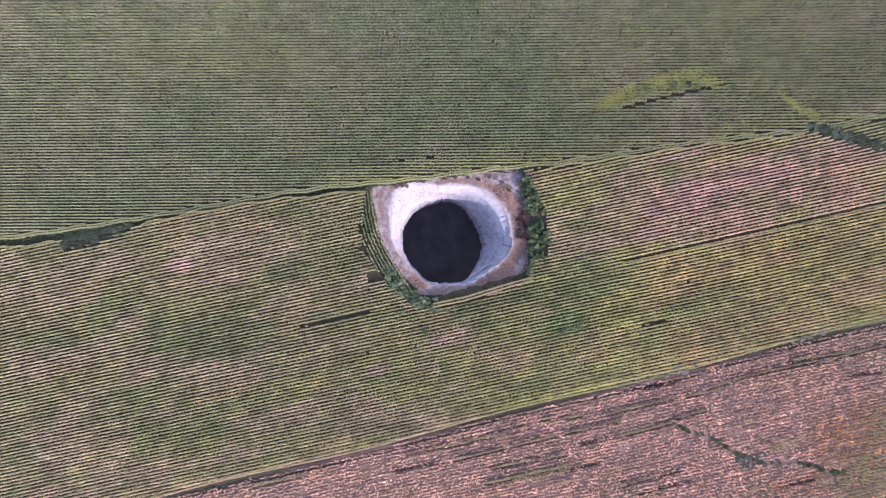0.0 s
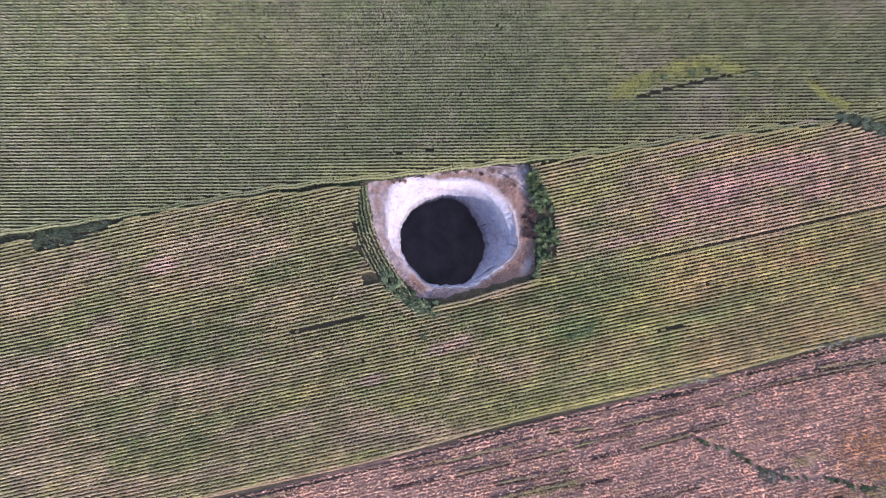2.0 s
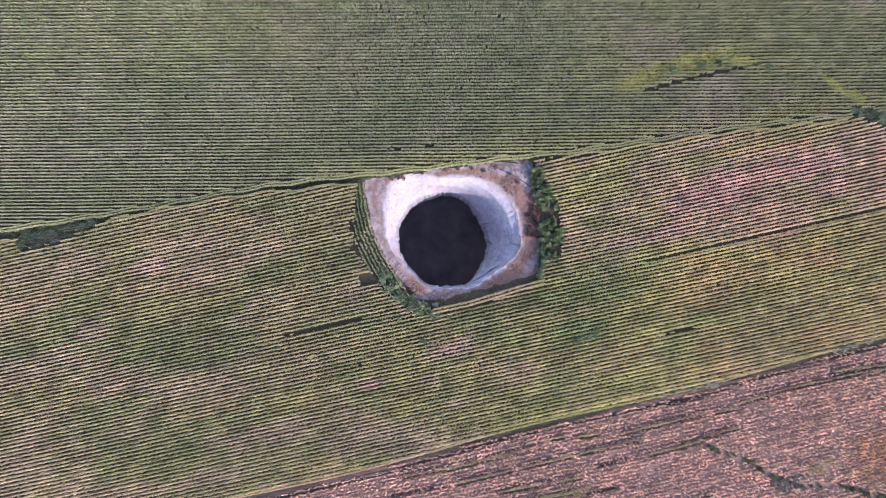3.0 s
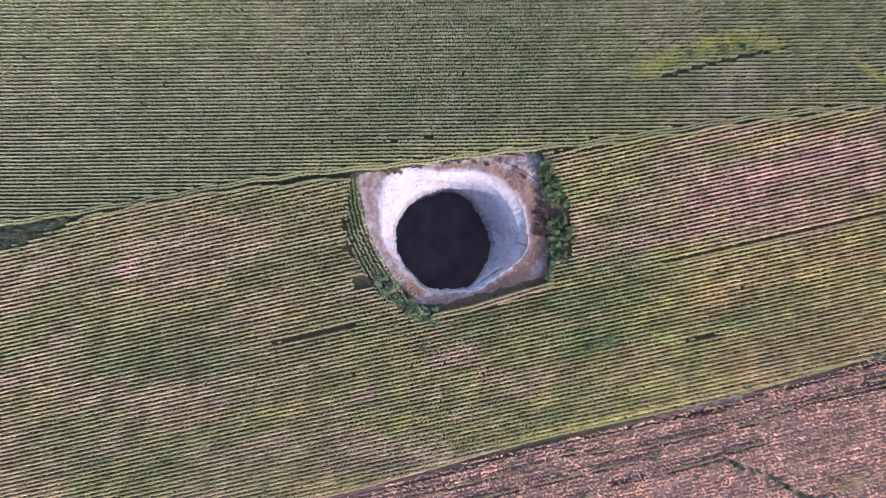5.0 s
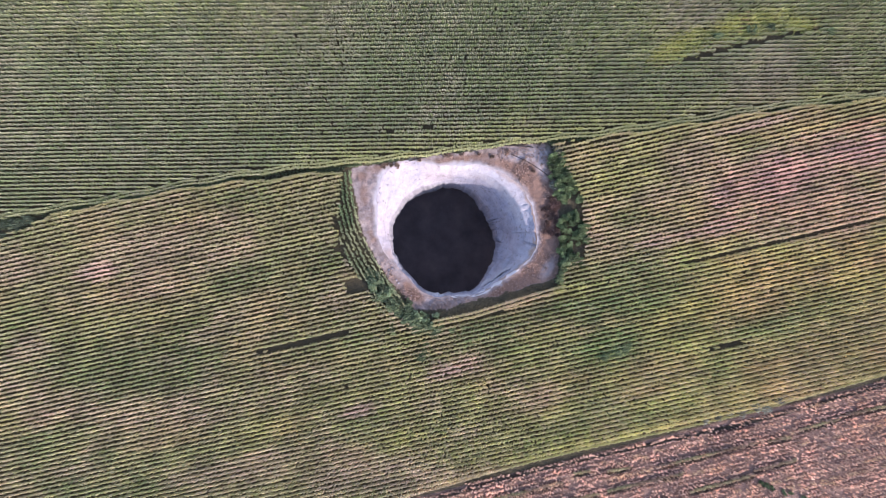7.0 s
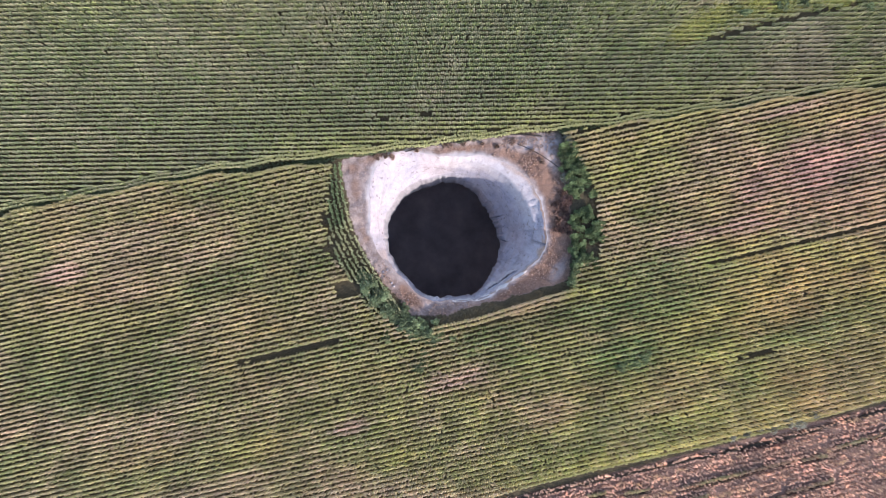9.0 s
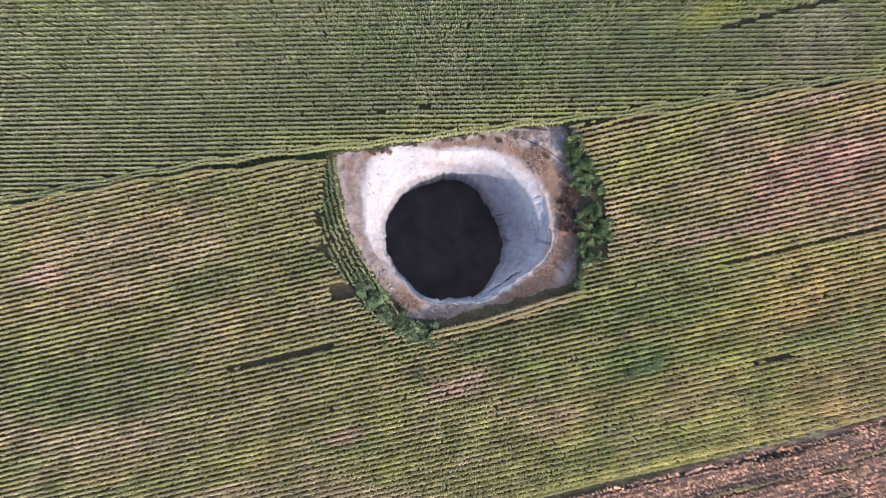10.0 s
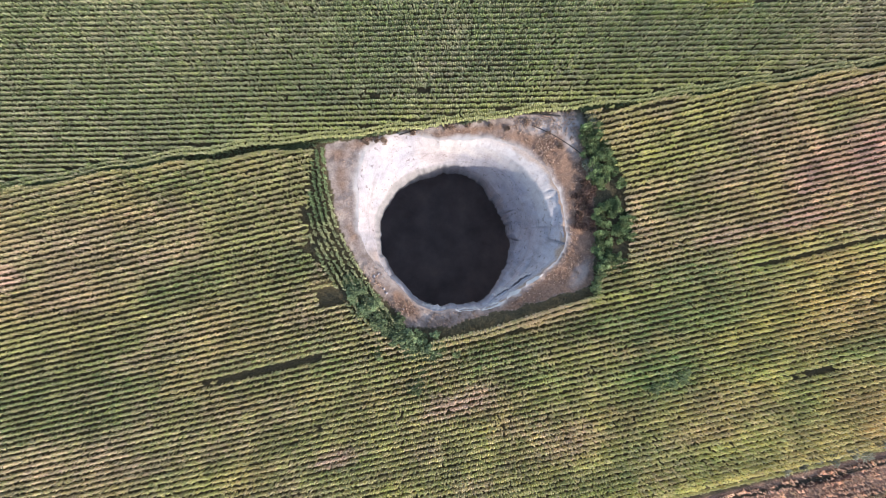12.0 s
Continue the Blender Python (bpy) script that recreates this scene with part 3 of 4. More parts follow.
def field(name, label, angle, step, offsets, keep, upper):
    owner = tagged(new(name), label, "cornfield")
    for off in offsets:
        x, y = planted_line(angle, off * step, 0.24, 105.0)
        ok = (np.abs(x) < EAST) & (np.abs(y) < NORTH)
        x, y = x[ok], y[ok]
        if len(x):
            ok = keep(x, y) & (rng.random(len(x)) > 0.01 + 0.05 * smooth(0.6, 0.85, fbm(x, y, 1.6, 64)))
            x, y = x[ok], y[ok]
        if len(x) < 6:
            continue
        track = gap(x, y, 34.7, -1.94, 88.0, 9.97, 0.36) & (y < border(x) - 5)
        y = y - 0.24 * track
        h = 1.1 * (1 - 0.25 * track) * (0.88 + 0.2 * fbm(x, y, 6.0, 65)) * rng.uniform(0.88, 1.08, len(x))
        if upper:
            h = h * (1 - 0.5 * grassy(x, y))
        along = x * math.cos(radians(angle)) + y * math.sin(radians(angle))
        streak = 0.76 + 0.48 * (0.6 * value_noise(along, 0 * x + off * 7.3, 2.6, 66) + 0.4 * value_noise(along, 0 * x + off * 3.1, 0.7, 67))
        patch = 0.70 + 0.60 * fbm(x, y, 1.9, 69, 2)
        row = 0.95 + 0.10 * value_noise(along, 0 * x + off * 17.3, 14.0, 70)
        streak = streak * (1 + (patch - 1) * (0.5 if upper else 1.0)) * row * 0.93
        h = h * (0.72 + 0.28 * patch)
        part("corn_row", corn_mesh(x, y, h, tone_of(x, y, upper) * streak[:, None], 0.69 if upper else 0.76, 7, angle=radians(angle)), owner)
    return owner


upper_field = field("upper_corn_field", "tall grey-green maize in straight level rows", UPPER_ANGLE, UPPER_STEP, range(0, 94), keep_upper, True)
lower_field = field("lower_corn_field", "ripening olive maize in slanting rows with dry pinkish patches", ROW_ANGLE, ROW_STEP, range(-98, 62), keep_lower, False)

# pale grassy rows that follow the border on the upper field's side
for inset in (0.15, 0.6):
    bx = np.arange(-88, 88, 0.2)
    by = border(bx) + inset + 0.12 * np.sin(bx * 0.8) + 0.2 * (value_noise(bx, 0 * bx, 5.0, 58) - 0.5)
    ok = ~bushes_at(bx, by) & (rng.random(len(bx)) > 0.06)
    bx, by = bx[ok], by[ok]
    lit = (1 - smooth(-56, -50, bx) * (1 - smooth(-40, -28, bx)))[:, None]
    tone = tone_of(bx, by, True) * (0.9 - 0.45 * lit) + np.array((0.23, 0.235, 0.12)) * lit
    part("edge_row", corn_mesh(bx, by, 1.0 * rng.uniform(0.85, 1.05, len(bx)), tone, 0.75, angle=0.17), upper_field)
# the lower field's own outermost row along the border
bx = np.concatenate([np.arange(-86, -73.5, 0.2), np.arange(-57, -14.5, 0.2), np.arange(20.5, 69, 0.2)])
by = border(bx) - gap_width(bx) - 0.2
part("edge_row", corn_mesh(bx, by, 1.0 * rng.uniform(0.85, 1.05, len(bx)), tone_of(bx, by, False) * 0.88, 0.72, angle=0.17), lower_field)
# the row that closes the lower field towards the dry one
for inset, tall in ((0.25, 0.7),):
    bx = np.arange(-60, 88, 0.2)
    by = lower_edge(bx) + inset
    pale = np.array((0.72, 0.50, 0.36)) + (np.array((0.50, 0.50, 0.24)) - np.array((0.72, 0.50, 0.36))) * smooth(-12, 15, bx)[:, None]
    part("edge_row", corn_mesh(bx, by, tall * rng.uniform(0.8, 1.05, len(bx)), tone_of(bx, by, False) * 0.35 + 0.5 * pale, 0.7, angle=0.24), lower_field)


# the outermost rows on the plot's southern edge
for inset in (0.0, 0.6):
    bx = np.arange(-1.5, 17.2, 0.2)
    by = np.interp(bx, (-1.5, 4.3, 13.5, 17.2), (-9.9, -8.7, -5.9, -4.9)) - inset
    part("edge_row", corn_mesh(bx, by, 1.85 * rng.uniform(0.85, 1.05, len(bx)), tone_of(bx, by, False) * 0.85, 0.66, 9, angle=0.24), lower_field)

# green rows that bend round the hole's western side, cut off by a trodden line
BEND = ((-13.3, 11.6), (-12.9, 7.4), (-11.9, 3.4), (-9.9, -0.8), (-7.4, -5.0), (-5.4, -7.6))
bend_t = np.arange(0, 1, 0.0105)
for inset in (0.2, 0.78, 1.36, 1.94, 2.52, 3.1, 3.7, 4.3):
    bx = np.interp(bend_t, np.linspace(0, 1, len(BEND)), [b[0] for b in BEND]) - inset
    by = np.interp(bend_t, np.linspace(0, 1, len(BEND)), [b[1] for b in BEND]) - inset * 0.4
    edge = np.interp(by, (-9.5, -5.5, 0.4, 8.7, 12.5), (-8.6, -11.6, -15.0, -14.8, -14.2))
    ok = (rng.random(len(bx)) > 0.06 + 0.45 * smooth(0.55, 0.75, fbm(bx, by, 1.6, 68))) & ~in_gaps(bx, by) & (bx > edge)
    bx, by = bx[ok] + rng.normal(0, 0.05, ok.sum()), by[ok] + rng.normal(0, 0.05, ok.sum())
    if len(bx) < 6:
        continue
    lush = smooth(0.35, 0.65, fbm(bx, by, 3.0, 59))[:, None]
    tone = (np.array((0.42, 0.44, 0.24)) + (np.array((0.21, 0.29, 0.14)) - np.array((0.42, 0.44, 0.24))) * lush) * rng.uniform(0.5, 1.0, len(bx))[:, None]
    part("bent_row", corn_mesh(bx, by, 1.2 * rng.uniform(0.75, 1.05, len(bx)), tone, 0.62, angle=-1.15), lower_field)


# ---- the dry field ----
STUBBLE = np.array((0.90, 0.61, 0.43))
RUSTY = np.array((0.36, 0.25, 0.19))
STRIPS = ((31.0, -31.3, 45.0, -27.9), (46.6, -27.8, 49.6, -27.2), (50.9, -26.2, 56.8, -24.5), (56.8, -24.2, 71.4, -21.1), (70.9, -21.7, 84.7, -18.0), (66.6, -21.0, 80.6, -19.1),
          (23.4, -34.8, 34.2, -32.3), (35.3, -35.0, 44.4, -32.6), (44.4, -32.0, 50.4, -30.5), (23.4, -32.0, 26.7, -31.4), (-6.7, -38.7, 5.2, -36.5), (5.2, -36.3, 17.0, -33.6),
          (2.5, -39.9, 22.4, -35.1), (9.5, -41.4, 23.4, -38.9), (18.6, -32.3, 20.8, -31.9), (-35.7, -44.8, -25.5, -42.6), (8.4, -44.4, 23.4, -41.2), (34.2, -44.7, 45.5, -41.8))
DARK_LINES = ((23.4, -42.0, 29.9, -40.4), (37.4, -46.3, 47.1, -43.8), (64.3, -44.9, 70.8, -43.6), (77.3, -23.9, 83.8, -23.2), (25.6, -37.1, 32.1, -35.5), (38.5, -26.4, 44.5, -25.1), (-8.8, -41.9, 0.9, -40.1))
OLIVE_SPOTS = ((82, -43.0, 10, 6.0), (64.9, -36.8, 3.6, 1.5), (84, -33, 6, 3), (17, -42.6, 9, 1.6))


def standing(x, y):
    """How far maize still stands at a place of the dry field."""
    out = 0 * x
    for a in OLIVE_SPOTS:
        out = np.maximum(out, 0.8 * blot(x, y, *a))
    return out * (value_noise(x, y, 1.3, 71) > 0.22)


GULLY = ((44.4, -32.8), (46.6, -33.9), (52.0, -35.9), (55.5, -38.2), (57.9, -39.1), (61.1, -40.2), (67.6, -40.1), (71.4, -41.0), (74.0, -42.3), (76.7, -41.7))


def gully(x, y):
    out = np.zeros(x.shape, bool)
    for a, b in zip(GULLY, GULLY[1:]):
        out |= gap(x, y, *a, *b, 0.42)
    return out


dry_field = tagged(new("dry_field"), "withered pinkish crop rows with a few standing olive strips", "field")
for off in range(-112, 10):
    x, y = planted_line(ROW_ANGLE, off * ROW_STEP, 0.16, 115.0)
    ok = (np.abs(x) < EAST) & (np.abs(y) < NORTH) & (y < lower_edge(x) - 0.6)
    x, y = x[ok], y[ok]
    if len(x) < 6:
        continue
    along = x * math.cos(radians(ROW_ANGLE)) + y * math.sin(radians(ROW_ANGLE))
    lush = 0.6 * value_noise(along, 0 * x + off * 41.7, 9.0, 76) + 0.4 * value_noise(along, 0 * x + off * 5.3, 1.2, 77)
    ok = (rng.random(len(x)) < 0.4 + 0.7 * smooth(0.28, 0.62, fbm(x, y, 0.9, 72, 2))) & ~gully(x, y) & (lush > 0.13)
    lush = lush[ok]
    x, y = x[ok] + rng.normal(0, 0.05, ok.sum()), y[ok] + rng.normal(0, 0.11, ok.sum())
    up = standing(x, y) * 1.1
    tall = rng.random(len(x)) < up
    h = np.where(tall, rng.uniform(0.5, 0.7, len(x)), rng.uniform(0.18, 0.42, len(x)) * (0.8 + 0.9 * smooth(0.4, 0.8, lush)))
    mixed = rng.random(len(x))[:, None] ** 2.0
    dry = STUBBLE + (RUSTY - STUBBLE) * mixed
    dry = dry + (np.array((0.50, 0.36, 0.20)) - dry) * (0.7 * smooth(0.66, 0.78, lush))[:, None]
    dry = dry + (np.array((0.62, 0.36, 0.17)) - dry) * np.clip(np.maximum(1.3 * blot(x, y, 81, -34.5, 11, 7.0), 0.7 * blot(x, y, 70, -44, 12, 3)) + 0.25 * smooth(0.5, 0.8, fbm(x, y, 6.0, 73)), 0, 1)[:, None]
    dry = dry * ((0.65 + 0.7 * fbm(x, y, 1.6, 74)) * (0.62 + 0.76 * value_noise(x, y, 0.5, 78)) * (0.86 + 0.28 * lush))[:, None]
    tone = np.where(tall[:, None], np.array((0.52, 0.45, 0.2)) * rng.uniform(0.65, 1.1, len(x))[:, None], dry)
    me = corn_mesh(x, y, h, tone, 0.46, 5, DRY, radians(ROW_ANGLE), 1.2)
    me.name = "crop_row"
    part("crop_row", me, dry_field)


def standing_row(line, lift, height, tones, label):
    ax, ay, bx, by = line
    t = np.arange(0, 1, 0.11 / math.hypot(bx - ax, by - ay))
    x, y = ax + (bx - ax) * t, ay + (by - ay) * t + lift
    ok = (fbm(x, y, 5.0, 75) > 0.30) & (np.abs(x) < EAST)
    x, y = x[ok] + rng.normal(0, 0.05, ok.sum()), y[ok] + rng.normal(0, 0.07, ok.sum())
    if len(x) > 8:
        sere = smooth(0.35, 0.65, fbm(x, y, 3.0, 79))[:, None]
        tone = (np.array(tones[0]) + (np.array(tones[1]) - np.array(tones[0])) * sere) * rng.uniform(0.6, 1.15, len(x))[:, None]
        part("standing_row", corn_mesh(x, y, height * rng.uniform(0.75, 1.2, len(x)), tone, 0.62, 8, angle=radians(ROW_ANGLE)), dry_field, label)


for line in STRIPS:                              # maize left standing in broken lines, and low dark rows added as its dark edge
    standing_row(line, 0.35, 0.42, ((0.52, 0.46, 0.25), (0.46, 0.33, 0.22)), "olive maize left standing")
    standing_row(line, -0.1, 0.30, ((0.14, 0.105, 0.075), (0.20, 0.13, 0.10)), "low dark row added to draw a dark line")
# Low dark rows alone, standing in for further dark lines.
for line in DARK_LINES:
    standing_row(line, 0.0, 0.3, ((0.13, 0.085, 0.065), (0.20, 0.12, 0.10)), "low dark row added to draw a dark line")


# ---- shrubs and weeds ----
def stem_mesh(height, spread, count):
    bm = bmesh.new()
    for k in range(count):
        a = 2 * math.pi * (k + rng.random()) / count
        top = Vector((spread * 0.5 * math.cos(a), spread * 0.5 * math.sin(a), height * 0.75))
        m = Matrix.Translation(top * 0.5) @ top.to_track_quat("Z", "Y").to_matrix().to_4x4()
        bmesh.ops.create_cone(bm, segments=5, radius1=0.035, radius2=0.012, depth=top.length, matrix=m)
    me = bpy.data.meshes.new("stem")
    bm.to_mesh(me)
    bm.free()
    me.materials.append(STEM)
    return me


def foliage_mesh(radius, height, tone, count, leaf=0.32):
    """Leaves on uneven lobes, thinner towards the outside."""
    lobes = max(7, int(radius * 14))
    la, lr = rng.random(lobes) * 2 * np.pi, radius * 0.95 * np.sqrt(rng.random(lobes))
    lz, ls = height * rng.uniform(0.2, 0.85, lobes), radius * rng.uniform(0.12, 0.36, lobes)
    k = rng.integers(0, lobes, count)
    v = rng.normal(0, 1, (count, 3))
    v /= np.linalg.norm(v, axis=1)[:, None]
    d = rng.random(count) ** 0.4
    x = lr[k] * np.cos(la[k]) + v[:, 0] * ls[k] * d + rng.normal(0, 0.12, count) * radius
    y = lr[k] * np.sin(la[k]) + v[:, 1] * ls[k] * d + rng.normal(0, 0.12, count) * radius
    z = np.maximum(lz[k] + v[:, 2] * ls[k] * 1.1 * d + rng.normal(0, 0.1, count) * height, 0.05)
    out = np.arctan2(v[:, 1], v[:, 0]) + rng.normal(0, 0.7, count)
    length = leaf * rng.uniform(0.6, 1.3, count)
    lobe_tone = rng.uniform(0.65, 1.4, lobes)[k]
    col = np.asarray(tone)[None] * (lobe_tone * rng.uniform(0.7, 1.3, count))[:, None]
    vv, q, t, c = leaves(x, y, z, out, length, rng.uniform(-0.02, 0.22, count), rng.uniform(0.0, 0.2, count), length * rng.uniform(0.22, 0.5, count), col)
    return mesh_from("foliage", vv, [q, t], WEED, c)


def shrub(name, x, y, radius, height, tone, label, group, density=380, leaf=0.32):
    ob = tagged(new(name), label, "shrub", group)
    ob.location = (x, y, 0)
    part("stem", stem_mesh(height, radius, 4), ob)
    part("foliage", foliage_mesh(radius, height, tone, int(density * radius * radius) + 120, leaf), ob)
    return ob


LEAFY, DULL, GREYISH = np.array((0.14, 0.18, 0.085)), np.array((0.10, 0.13, 0.06)), np.array((0.17, 0.17, 0.13))
for k in range(170):                             # the thicket on the hole's eastern side
    y = 14.2 - 16.4 * (k + rng.random()) / 170
    near, far = np.interp(y, (-2, 2, 6, 10, 12.5, 14.5), (16.8, 16.6, 16.2, 15.4, 15.0, 15.2)), np.interp(y, (-2, 2, 7, 10, 12.5, 14.5), (20.4, 20.6, 20.0, 18.4, 17.6, 16.6))
    x = near + (far - near) * rng.random()
    if value_noise(np.array(x), np.array(y), 1.3, 60) < 0.27:
        continue
    shrub("weed_shrub", x, y, rng.uniform(0.22, 0.6), rng.uniform(0.4, 1.5), np.array((0.14, 0.195, 0.085)) * rng.uniform(0.4, 1.35), "dense dark-green leafy weed shrub beside the bare plot", "thicket beside the sinkhole", 520, 0.21)
for x, y in ((16.4, -4.4), (16.5, -3.8), (16.7, -3.2), (16.8, -2.6), (17.0, -2.0), (17.4, -1.5), (18.0, -1.2)):
    shrub("tall_weed", x, y, 0.42, rng.uniform(1.6, 2.0), np.array((0.13, 0.17, 0.08)) * rng.uniform(0.8, 1.4), "tall dark-green weed at the crop's edge", "thicket beside the sinkhole", 700, 0.24)
for k in range(76):                              # the thicket at its south-western corner
    t = rng.random()
    x = -10.8 + 9.8 * t + rng.uniform(-0.7, 0.7)
    y = np.interp(x, (-10.2, -6.8, -4.3, -1.2), (-3.6, -7.0, -9.2, -10.0)) + rng.uniform(-1.9, 0.9)
    shrub("weed_shrub", x, y, rng.uniform(0.25, 0.75), rng.uniform(0.5, 1.6), np.array((0.16, 0.205, 0.105)) * rng.uniform(0.5, 1.7), "bright green leafy weed shrub at the crop's corner", "thicket at the plot's corner", 500, 0.26)
for k in range(16):                              # strays about that corner
    x, y = rng.uniform(-8.5, 1.5), rng.uniform(-11.6, -8.8)
    shrub("weed_shrub", x, y, rng.uniform(0.3, 0.7), rng.uniform(0.6, 1.4), LEAFY * rng.uniform(0.6, 1.5), "bright green leafy weed shrub at the crop's corner", "thicket at the plot's corner", 620, 0.2)
for bx, by, br in BUSHES:
    shrub("ditch_shrub", bx, by, br * 0.8, rng.uniform(0.8, 1.4), np.array((0.13, 0.165, 0.10)) * rng.uniform(0.6, 1.5), "grey-green shrub in the ditch between the fields", "shrubs along the ditch", 260, 0.26)
for k in range(64):                              # along the crooked gully of the dry field
    t = rng.random() ** 0.9
    x = np.interp(t, np.linspace(0, 1, len(GULLY)), [g[0] for g in GULLY]) + rng.uniform(-0.2, 0.2)
    y = np.interp(t, np.linspace(0, 1, len(GULLY)), [g[1] for g in GULLY]) + rng.uniform(-0.35, 0.2)
    shrub("gully_weed", x, y, rng.uniform(0.12, 0.36) * (0.5 + 0.8 * t), rng.uniform(0.2, 0.35), DULL * rng.uniform(0.8, 2.0), "low dark weed in the dry field's gully", "weeds along the gully", 420, 0.18)
for k in range(14):
    shrub("gully_weed", 58.5 + rng.uniform(-2.5, 4.5), -39.6 + rng.uniform(-1.4, 0.8), rng.uniform(0.25, 0.6), 0.3, GREYISH * rng.uniform(0.9, 1.4), "low dark weed in the dry field's gully", "weeds along the gully", 250, 0.25)
for x in (37.5, 39.3, 41.0, 42.6, 44.5, 46.2, 47.8, 64.8, 66.5, 68.0, 69.8, 72.0):
    shrub("border_weed", x, float(lower_edge(x)) + rng.uniform(0.1, 0.6), rng.uniform(0.5, 0.8), rng.uniform(0.7, 1.2), GREYISH * rng.uniform(1.1, 1.7), "grey-green weed on the strip between two crops", "weeds between the crops", 300, 0.25)
for x, y, r in ((44.0, 31.4, 0.5), (46.8, 31.7, 0.45), (39.2, 30.6, 0.5), (55.2, 30.9, 0.55), (24.3, -14.6, 0.8), (26.0, -13.9, 0.7), (22.8, -15.0, 0.6), (-3.4, -14.6, 0.8), (-2.6, -13.2, 0.5)):
    shrub("field_weed", x, y, r, 1.4, DULL * rng.uniform(0.9, 1.5), "dark weed shrub standing in the maize", "weeds in the maize")
for x, y, r in ((16.2, 14.6, 0.7), (16.9, 13.7, 0.6), (15.7, 9.3, 0.6), (16.4, 8.6, 0.6)):
    shrub("dead_shrub", x, y, r, 0.9, GREYISH * rng.uniform(0.8, 1.3), "grey leafless-looking dry shrub at the plot's edge", "dead shrubs on the plot", 300, 0.22)
for x, y, r in ((0.2, 13.9, 0.45), (0.9, 13.8, 0.35), (-8.6, 12.5, 0.7), (-7.6, 12.7, 0.6), (-6.8, 12.3, 0.5), (9.0, 14.2, 0.35), (5.1, 13.9, 0.3), (2.6, 14.0, 0.3), (-3.5, 13.2, 0.3), (7.0, 13.6, 0.28), (11.5, 13.0, 0.35), (12.8, 11.6, 0.4), (15.2, 6.5, 0.4), (15.4, 4.6, 0.45)):
    shrub("dead_shrub", x, y, r * 0.75, 0.2, RUSTY * rng.uniform(0.45, 0.9), "small dark dry brush on bare soil", "dead shrubs on the plot", 380, 0.2)


for k in range(22):                              # a tangle of dead brush in front of the thicket
    x, y = rng.uniform(14.3, 16.4), rng.uniform(2.0, 7.5)
    shrub("dead_shrub", x, y, rng.uniform(0.2, 0.5), rng.uniform(0.25, 0.6), np.array((0.17, 0.105, 0.085)) * rng.uniform(0.5, 1.3), "dark brown dead brush beside green weeds", "dead shrubs on the plot", 380, 0.2)


def tufts(name, x, y, tone, height, label, category, mat=WEED):
    """Tufts of thin blades over a stretch of ground, as one sheet."""
    V, Q, T, C, base = [], [], [], [], 0
    for k in range(4):
        n = len(x)
        v, q, t, c = leaves(x + rng.normal(0, 0.05, n), y + rng.normal(0, 0.05, n), np.full(n, 0.02), rng.random(n) * 6.283, height * rng.uniform(0.4, 0.9, n),
                            height * rng.uniform(0.6, 1.1, n), height * rng.uniform(0.1, 0.5, n), rng.uniform(0.04, 0.08, n), tone * rng.uniform(0.7, 1.25, n)[:, None])
        V.append(v), Q.append(q + base), T.append(t + base), C.append(c)
        base += len(v)
    me = mesh_from(name, np.concatenate(V), [np.concatenate(Q), np.concatenate(T)], mat, np.concatenate(C))
    return tagged(new(name, me), label, category, kind="stuff")


gx, gy = rng.uniform(29, 72, 60000), rng.uniform(22, 35, 60000)
ok = rng.random(len(gx)) < 0.25 * grassy(gx, gy)
gx, gy = gx[ok], gy[ok]
tufts("grass_patch", gx, gy, YELLOW + (np.array((0.50, 0.36, 0.2)) - YELLOW) * smooth(0.55, 0.75, fbm(gx, gy, 2.0, 81))[:, None], 0.45, "bright yellow-green low grass in the maize", "grass")

gx, gy = rng.uniform(-12, 17, 26000), rng.uniform(-9, 15.5, 26000)
gr, gp = np.hypot(gx - CENTRE.x, gy - CENTRE.y), np.arctan2(gy - CENTRE.y, gx - CENTRE.x)
patchy = smooth(0.40, 0.62, fbm(gx, gy, 1.8, 82))
side = np.maximum(smooth(4, 9, gx), smooth(-1, -4, gy)) * 0.45 + 0.06
ok = inside(gx, gy, PLOT) & (gr > rim_radius(gp) + 0.3) & (rng.random(len(gx)) < side * patchy)
gx, gy = gx[ok], gy[ok]
tone = RUSTY[None] * rng.uniform(0.6, 1.6, len(gx))[:, None]
tufts("dead_weeds", gx, gy, tone, 0.17, "rust-brown dead weeds scattered over the bare plot", "dry weeds", DRY)

# Dark tufts added in place of the thin dark line along the border.
gx, gy = rng.uniform(-80, 88, 16000), rng.uniform(-1.75, -1.3, 16000)
gy = lower_edge(gx) + gy * 0.9
ok = (rng.random(len(gx)) < smooth(0.15, 0.45, fbm(gx, gy, 3.0, 83)))
tufts("border_tufts", gx[ok], gy[ok], (0.5 * GREYISH + 0.3 * RUSTY) * rng.uniform(0.4, 1.0, ok.sum())[:, None], 0.2, "dark tufts added to draw the line between two crops", "grass")


gx = rng.uniform(-86, 86, 26000)
gy = border(gx) - gap_width(gx) * rng.uniform(-0.1, 1.05, len(gx))
ok = (rng.random(len(gx)) < 0.1 + 0.9 * smooth(0.45, 0.65, fbm(gx, gy, 3.5, 84))) & ~inside(gx, gy, WEEDS)
tufts("ditch_grass", gx[ok], gy[ok], (0.5 * GREEN + 0.5 * GREYISH) * rng.uniform(0.4, 1.0, ok.sum())[:, None], 0.4, "dull green grass in the strip between the fields", "grass")


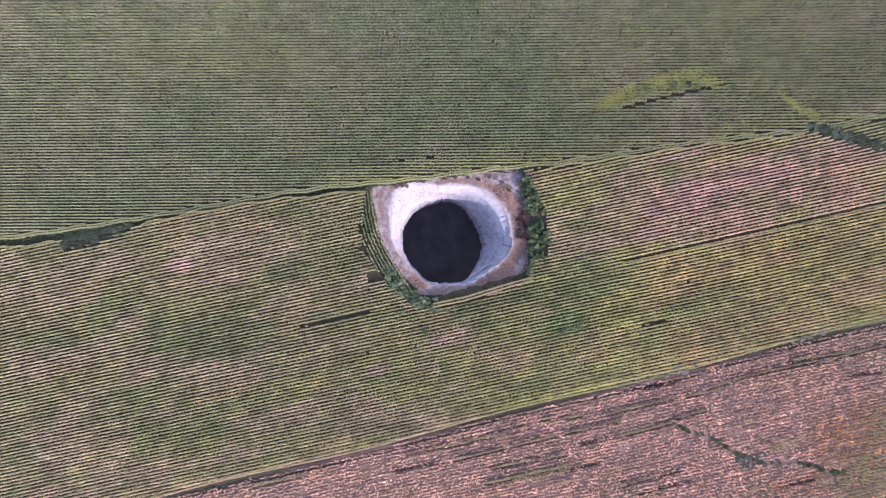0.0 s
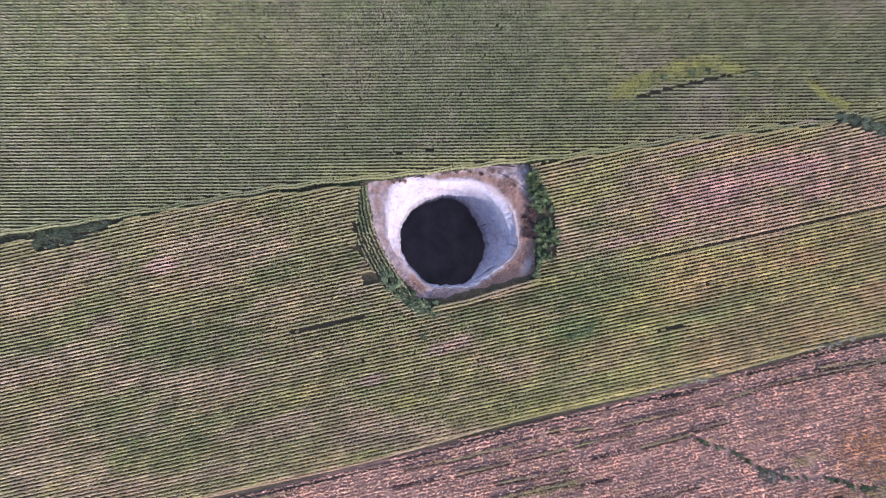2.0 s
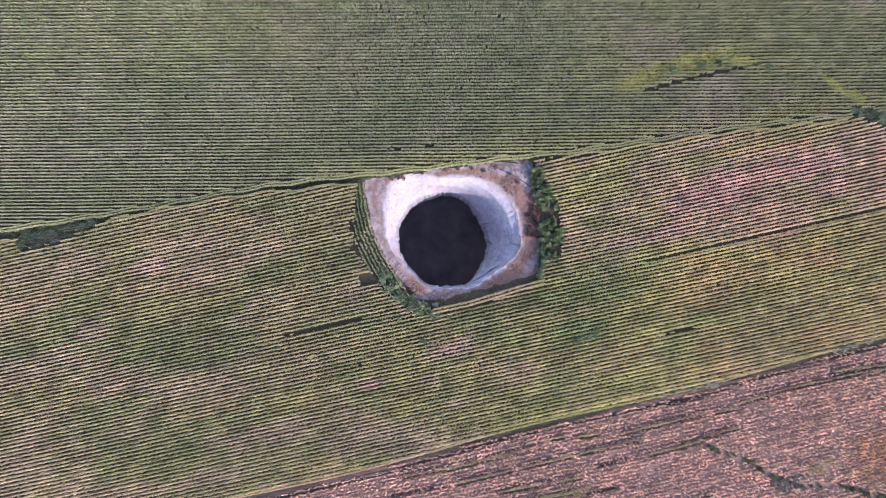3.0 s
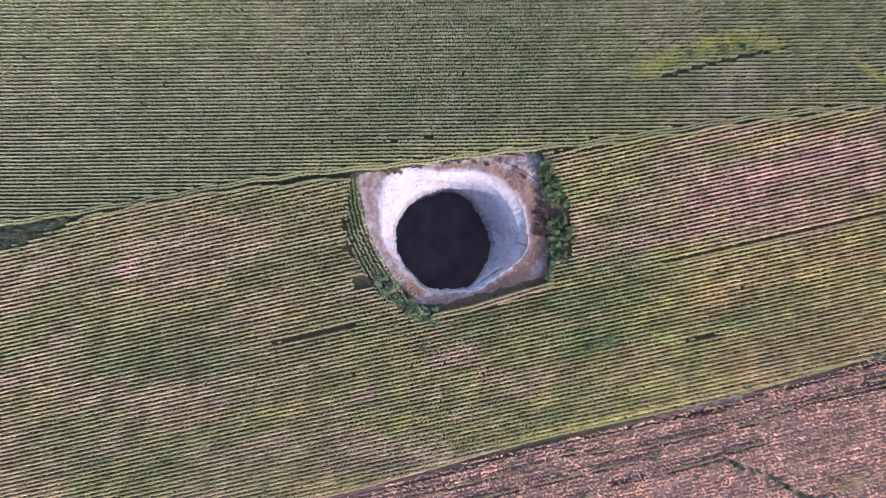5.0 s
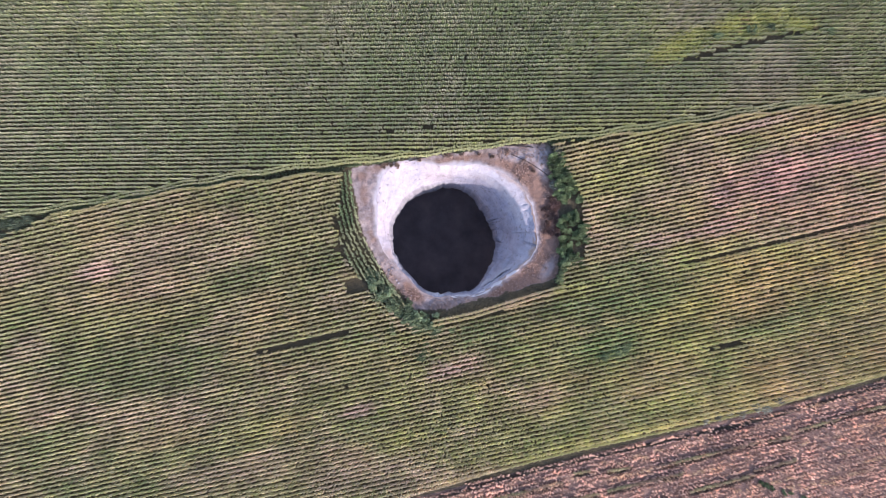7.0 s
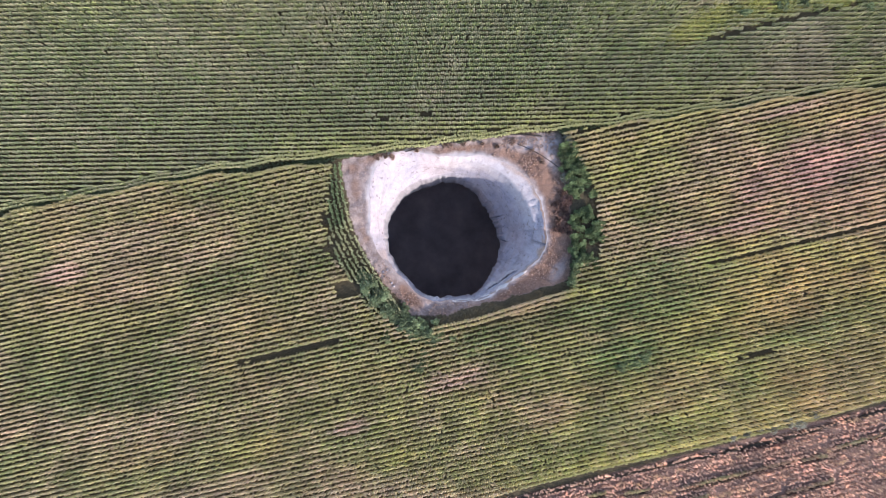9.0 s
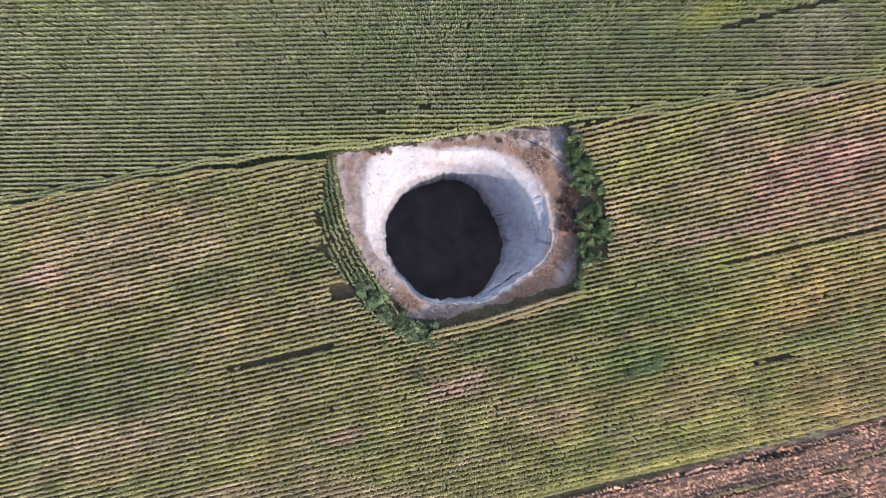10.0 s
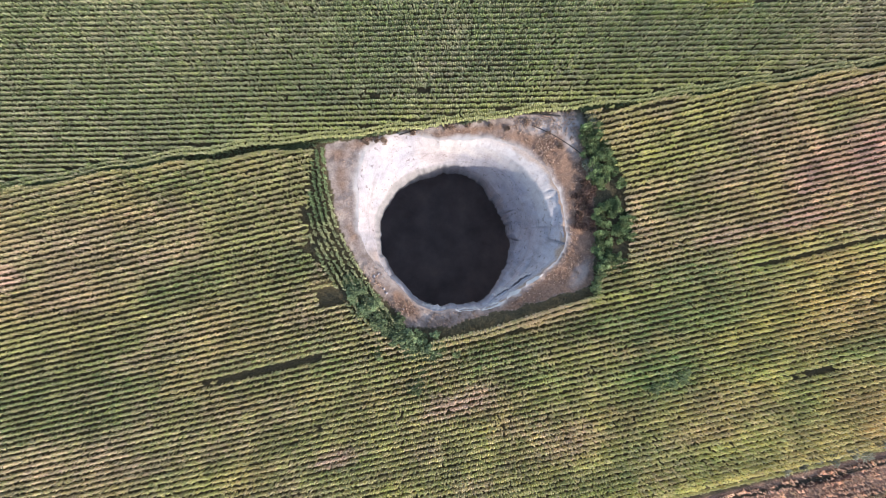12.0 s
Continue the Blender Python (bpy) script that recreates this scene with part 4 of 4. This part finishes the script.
# ---- hoses and stones on the plot ----
def hose(points, radius, label):
    cu = bpy.data.curves.new("hose", "CURVE")
    cu.dimensions, cu.bevel_depth, cu.bevel_resolution = "3D", radius, 2
    sp = cu.splines.new("NURBS")
    sp.points.add(len(points) - 1)
    for q, (x, y) in zip(sp.points, points):
        q.co = (x, y, radius + 0.06, 1)
    sp.use_endpoint_u, sp.order_u = True, 3
    cu.materials.append(HOSE)
    tagged(new("irrigation_hose", cu), label, "hose", "hoses on the plot")


hose(((-5.0, 13.0), (-1.0, 14.05), (2.0, 14.2), (4.7, 14.6), (8.0, 15.1), (10.0, 15.2), (12.9, 14.9)), 0.08, "dark irrigation hose lying along the crop's edge")
hose(((9.7, 13.9), (11.0, 13.4), (12.5, 12.6), (14.0, 11.6), (15.6, 10.4)), 0.05, "dark irrigation hose lying across bare soil")


def stone_mesh(size):
    bm = bmesh.new()
    bmesh.ops.create_icosphere(bm, subdivisions=2, radius=size)
    for v in bm.verts:
        v.co *= 0.75 + 0.5 * noise.noise(v.co * 2.5 / size)
        v.co.z *= 0.6
    me = bpy.data.meshes.new("stone")
    bm.to_mesh(me)
    bm.free()
    me.materials.append(MARL)
    return me


for k in range(9):
    p = rng.uniform(0.6, 5.6)
    r = float(rim_radius(np.array(p))) + rng.uniform(0.4, 1.6)
    ob = new("stone", stone_mesh(rng.uniform(0.08, 0.2)))
    ob.location = (CENTRE.x + r * math.cos(p), CENTRE.y + r * math.sin(p), 0.03)
    tagged(ob, "pale lump of marl lying on bare soil", "stone", "stones on the plot")


# ---- slabs that have slipped below the rim ----
def slab(p0, p1, inset, width, lift, seed, pale=0.0):
    """A curved, broken slab of marl along the rim, between two angles."""
    n, m = 40, 4
    p = np.linspace(p0, p1, n)
    taper = np.sin(np.linspace(0.08, math.pi - 0.08, n)) ** 0.5
    rough = value_noise(p * 40, 0 * p, 1.0, seed) - 0.5
    outer = rim_radius(p) - inset + 0.14 * rough
    inner = outer - width * taper * (0.7 + 0.6 * value_noise(p * 25, 0 * p, 1.0, seed + 1))
    span = np.maximum(rim_radius(p) - lip_radius(p), 0.3)

    def depth(r):
        u = np.clip((rim_radius(p) - r) / span, 0, 1)
        return lip_depth(p) * 0.72 * np.clip(u / 0.9, 0, 1) ** 1.33
    ring = [(outer, depth(outer) - 0.5), (outer, depth(outer) + lift * taper), (inner, depth(inner) + lift * taper * 0.9), (inner, depth(inner) - 0.6)]
    verts = np.stack([np.stack([CENTRE.x + r * np.cos(p), CENTRE.y + r * np.sin(p), z + 0.06 * value_noise(p * 60, r, 1.0, seed + 2)], -1) for r, z in ring]).reshape(-1, 3)
    me = mesh_from("slab", verts, [grid_faces(m, n, False)], MARL, np.tile((0.0, pale, 0.0, 1.0), (n * m, 1)), False, "bed")
    tagged(new("slumped_slab", me), "cracked pale slab of marl slumped below the rim", "slab", "slabs below the rim")


slab(-1.66, -1.36, -0.12, 0.30, 0.10, 91, 0.7)
slab(-1.34, -1.06, -0.20, 0.42, 0.16, 94, 1.0)
slab(-1.02, -0.82, -0.15, 0.40, 0.18, 97, 1.0)
slab(-0.76, -0.54, -0.18, 0.36, 0.16, 99, 1.0)
slab(-1.18, -0.92, 0.75, 0.35, 0.34, 101, 0.3)
slab(-0.88, -0.60, 0.80, 0.32, 0.30, 103, 0.2)
slab(-2.05, -1.76, 0.15, 0.38, 0.30, 105, 0.5)
slab(-0.12, 0.35, 0.25, 0.35, 0.25, 104)
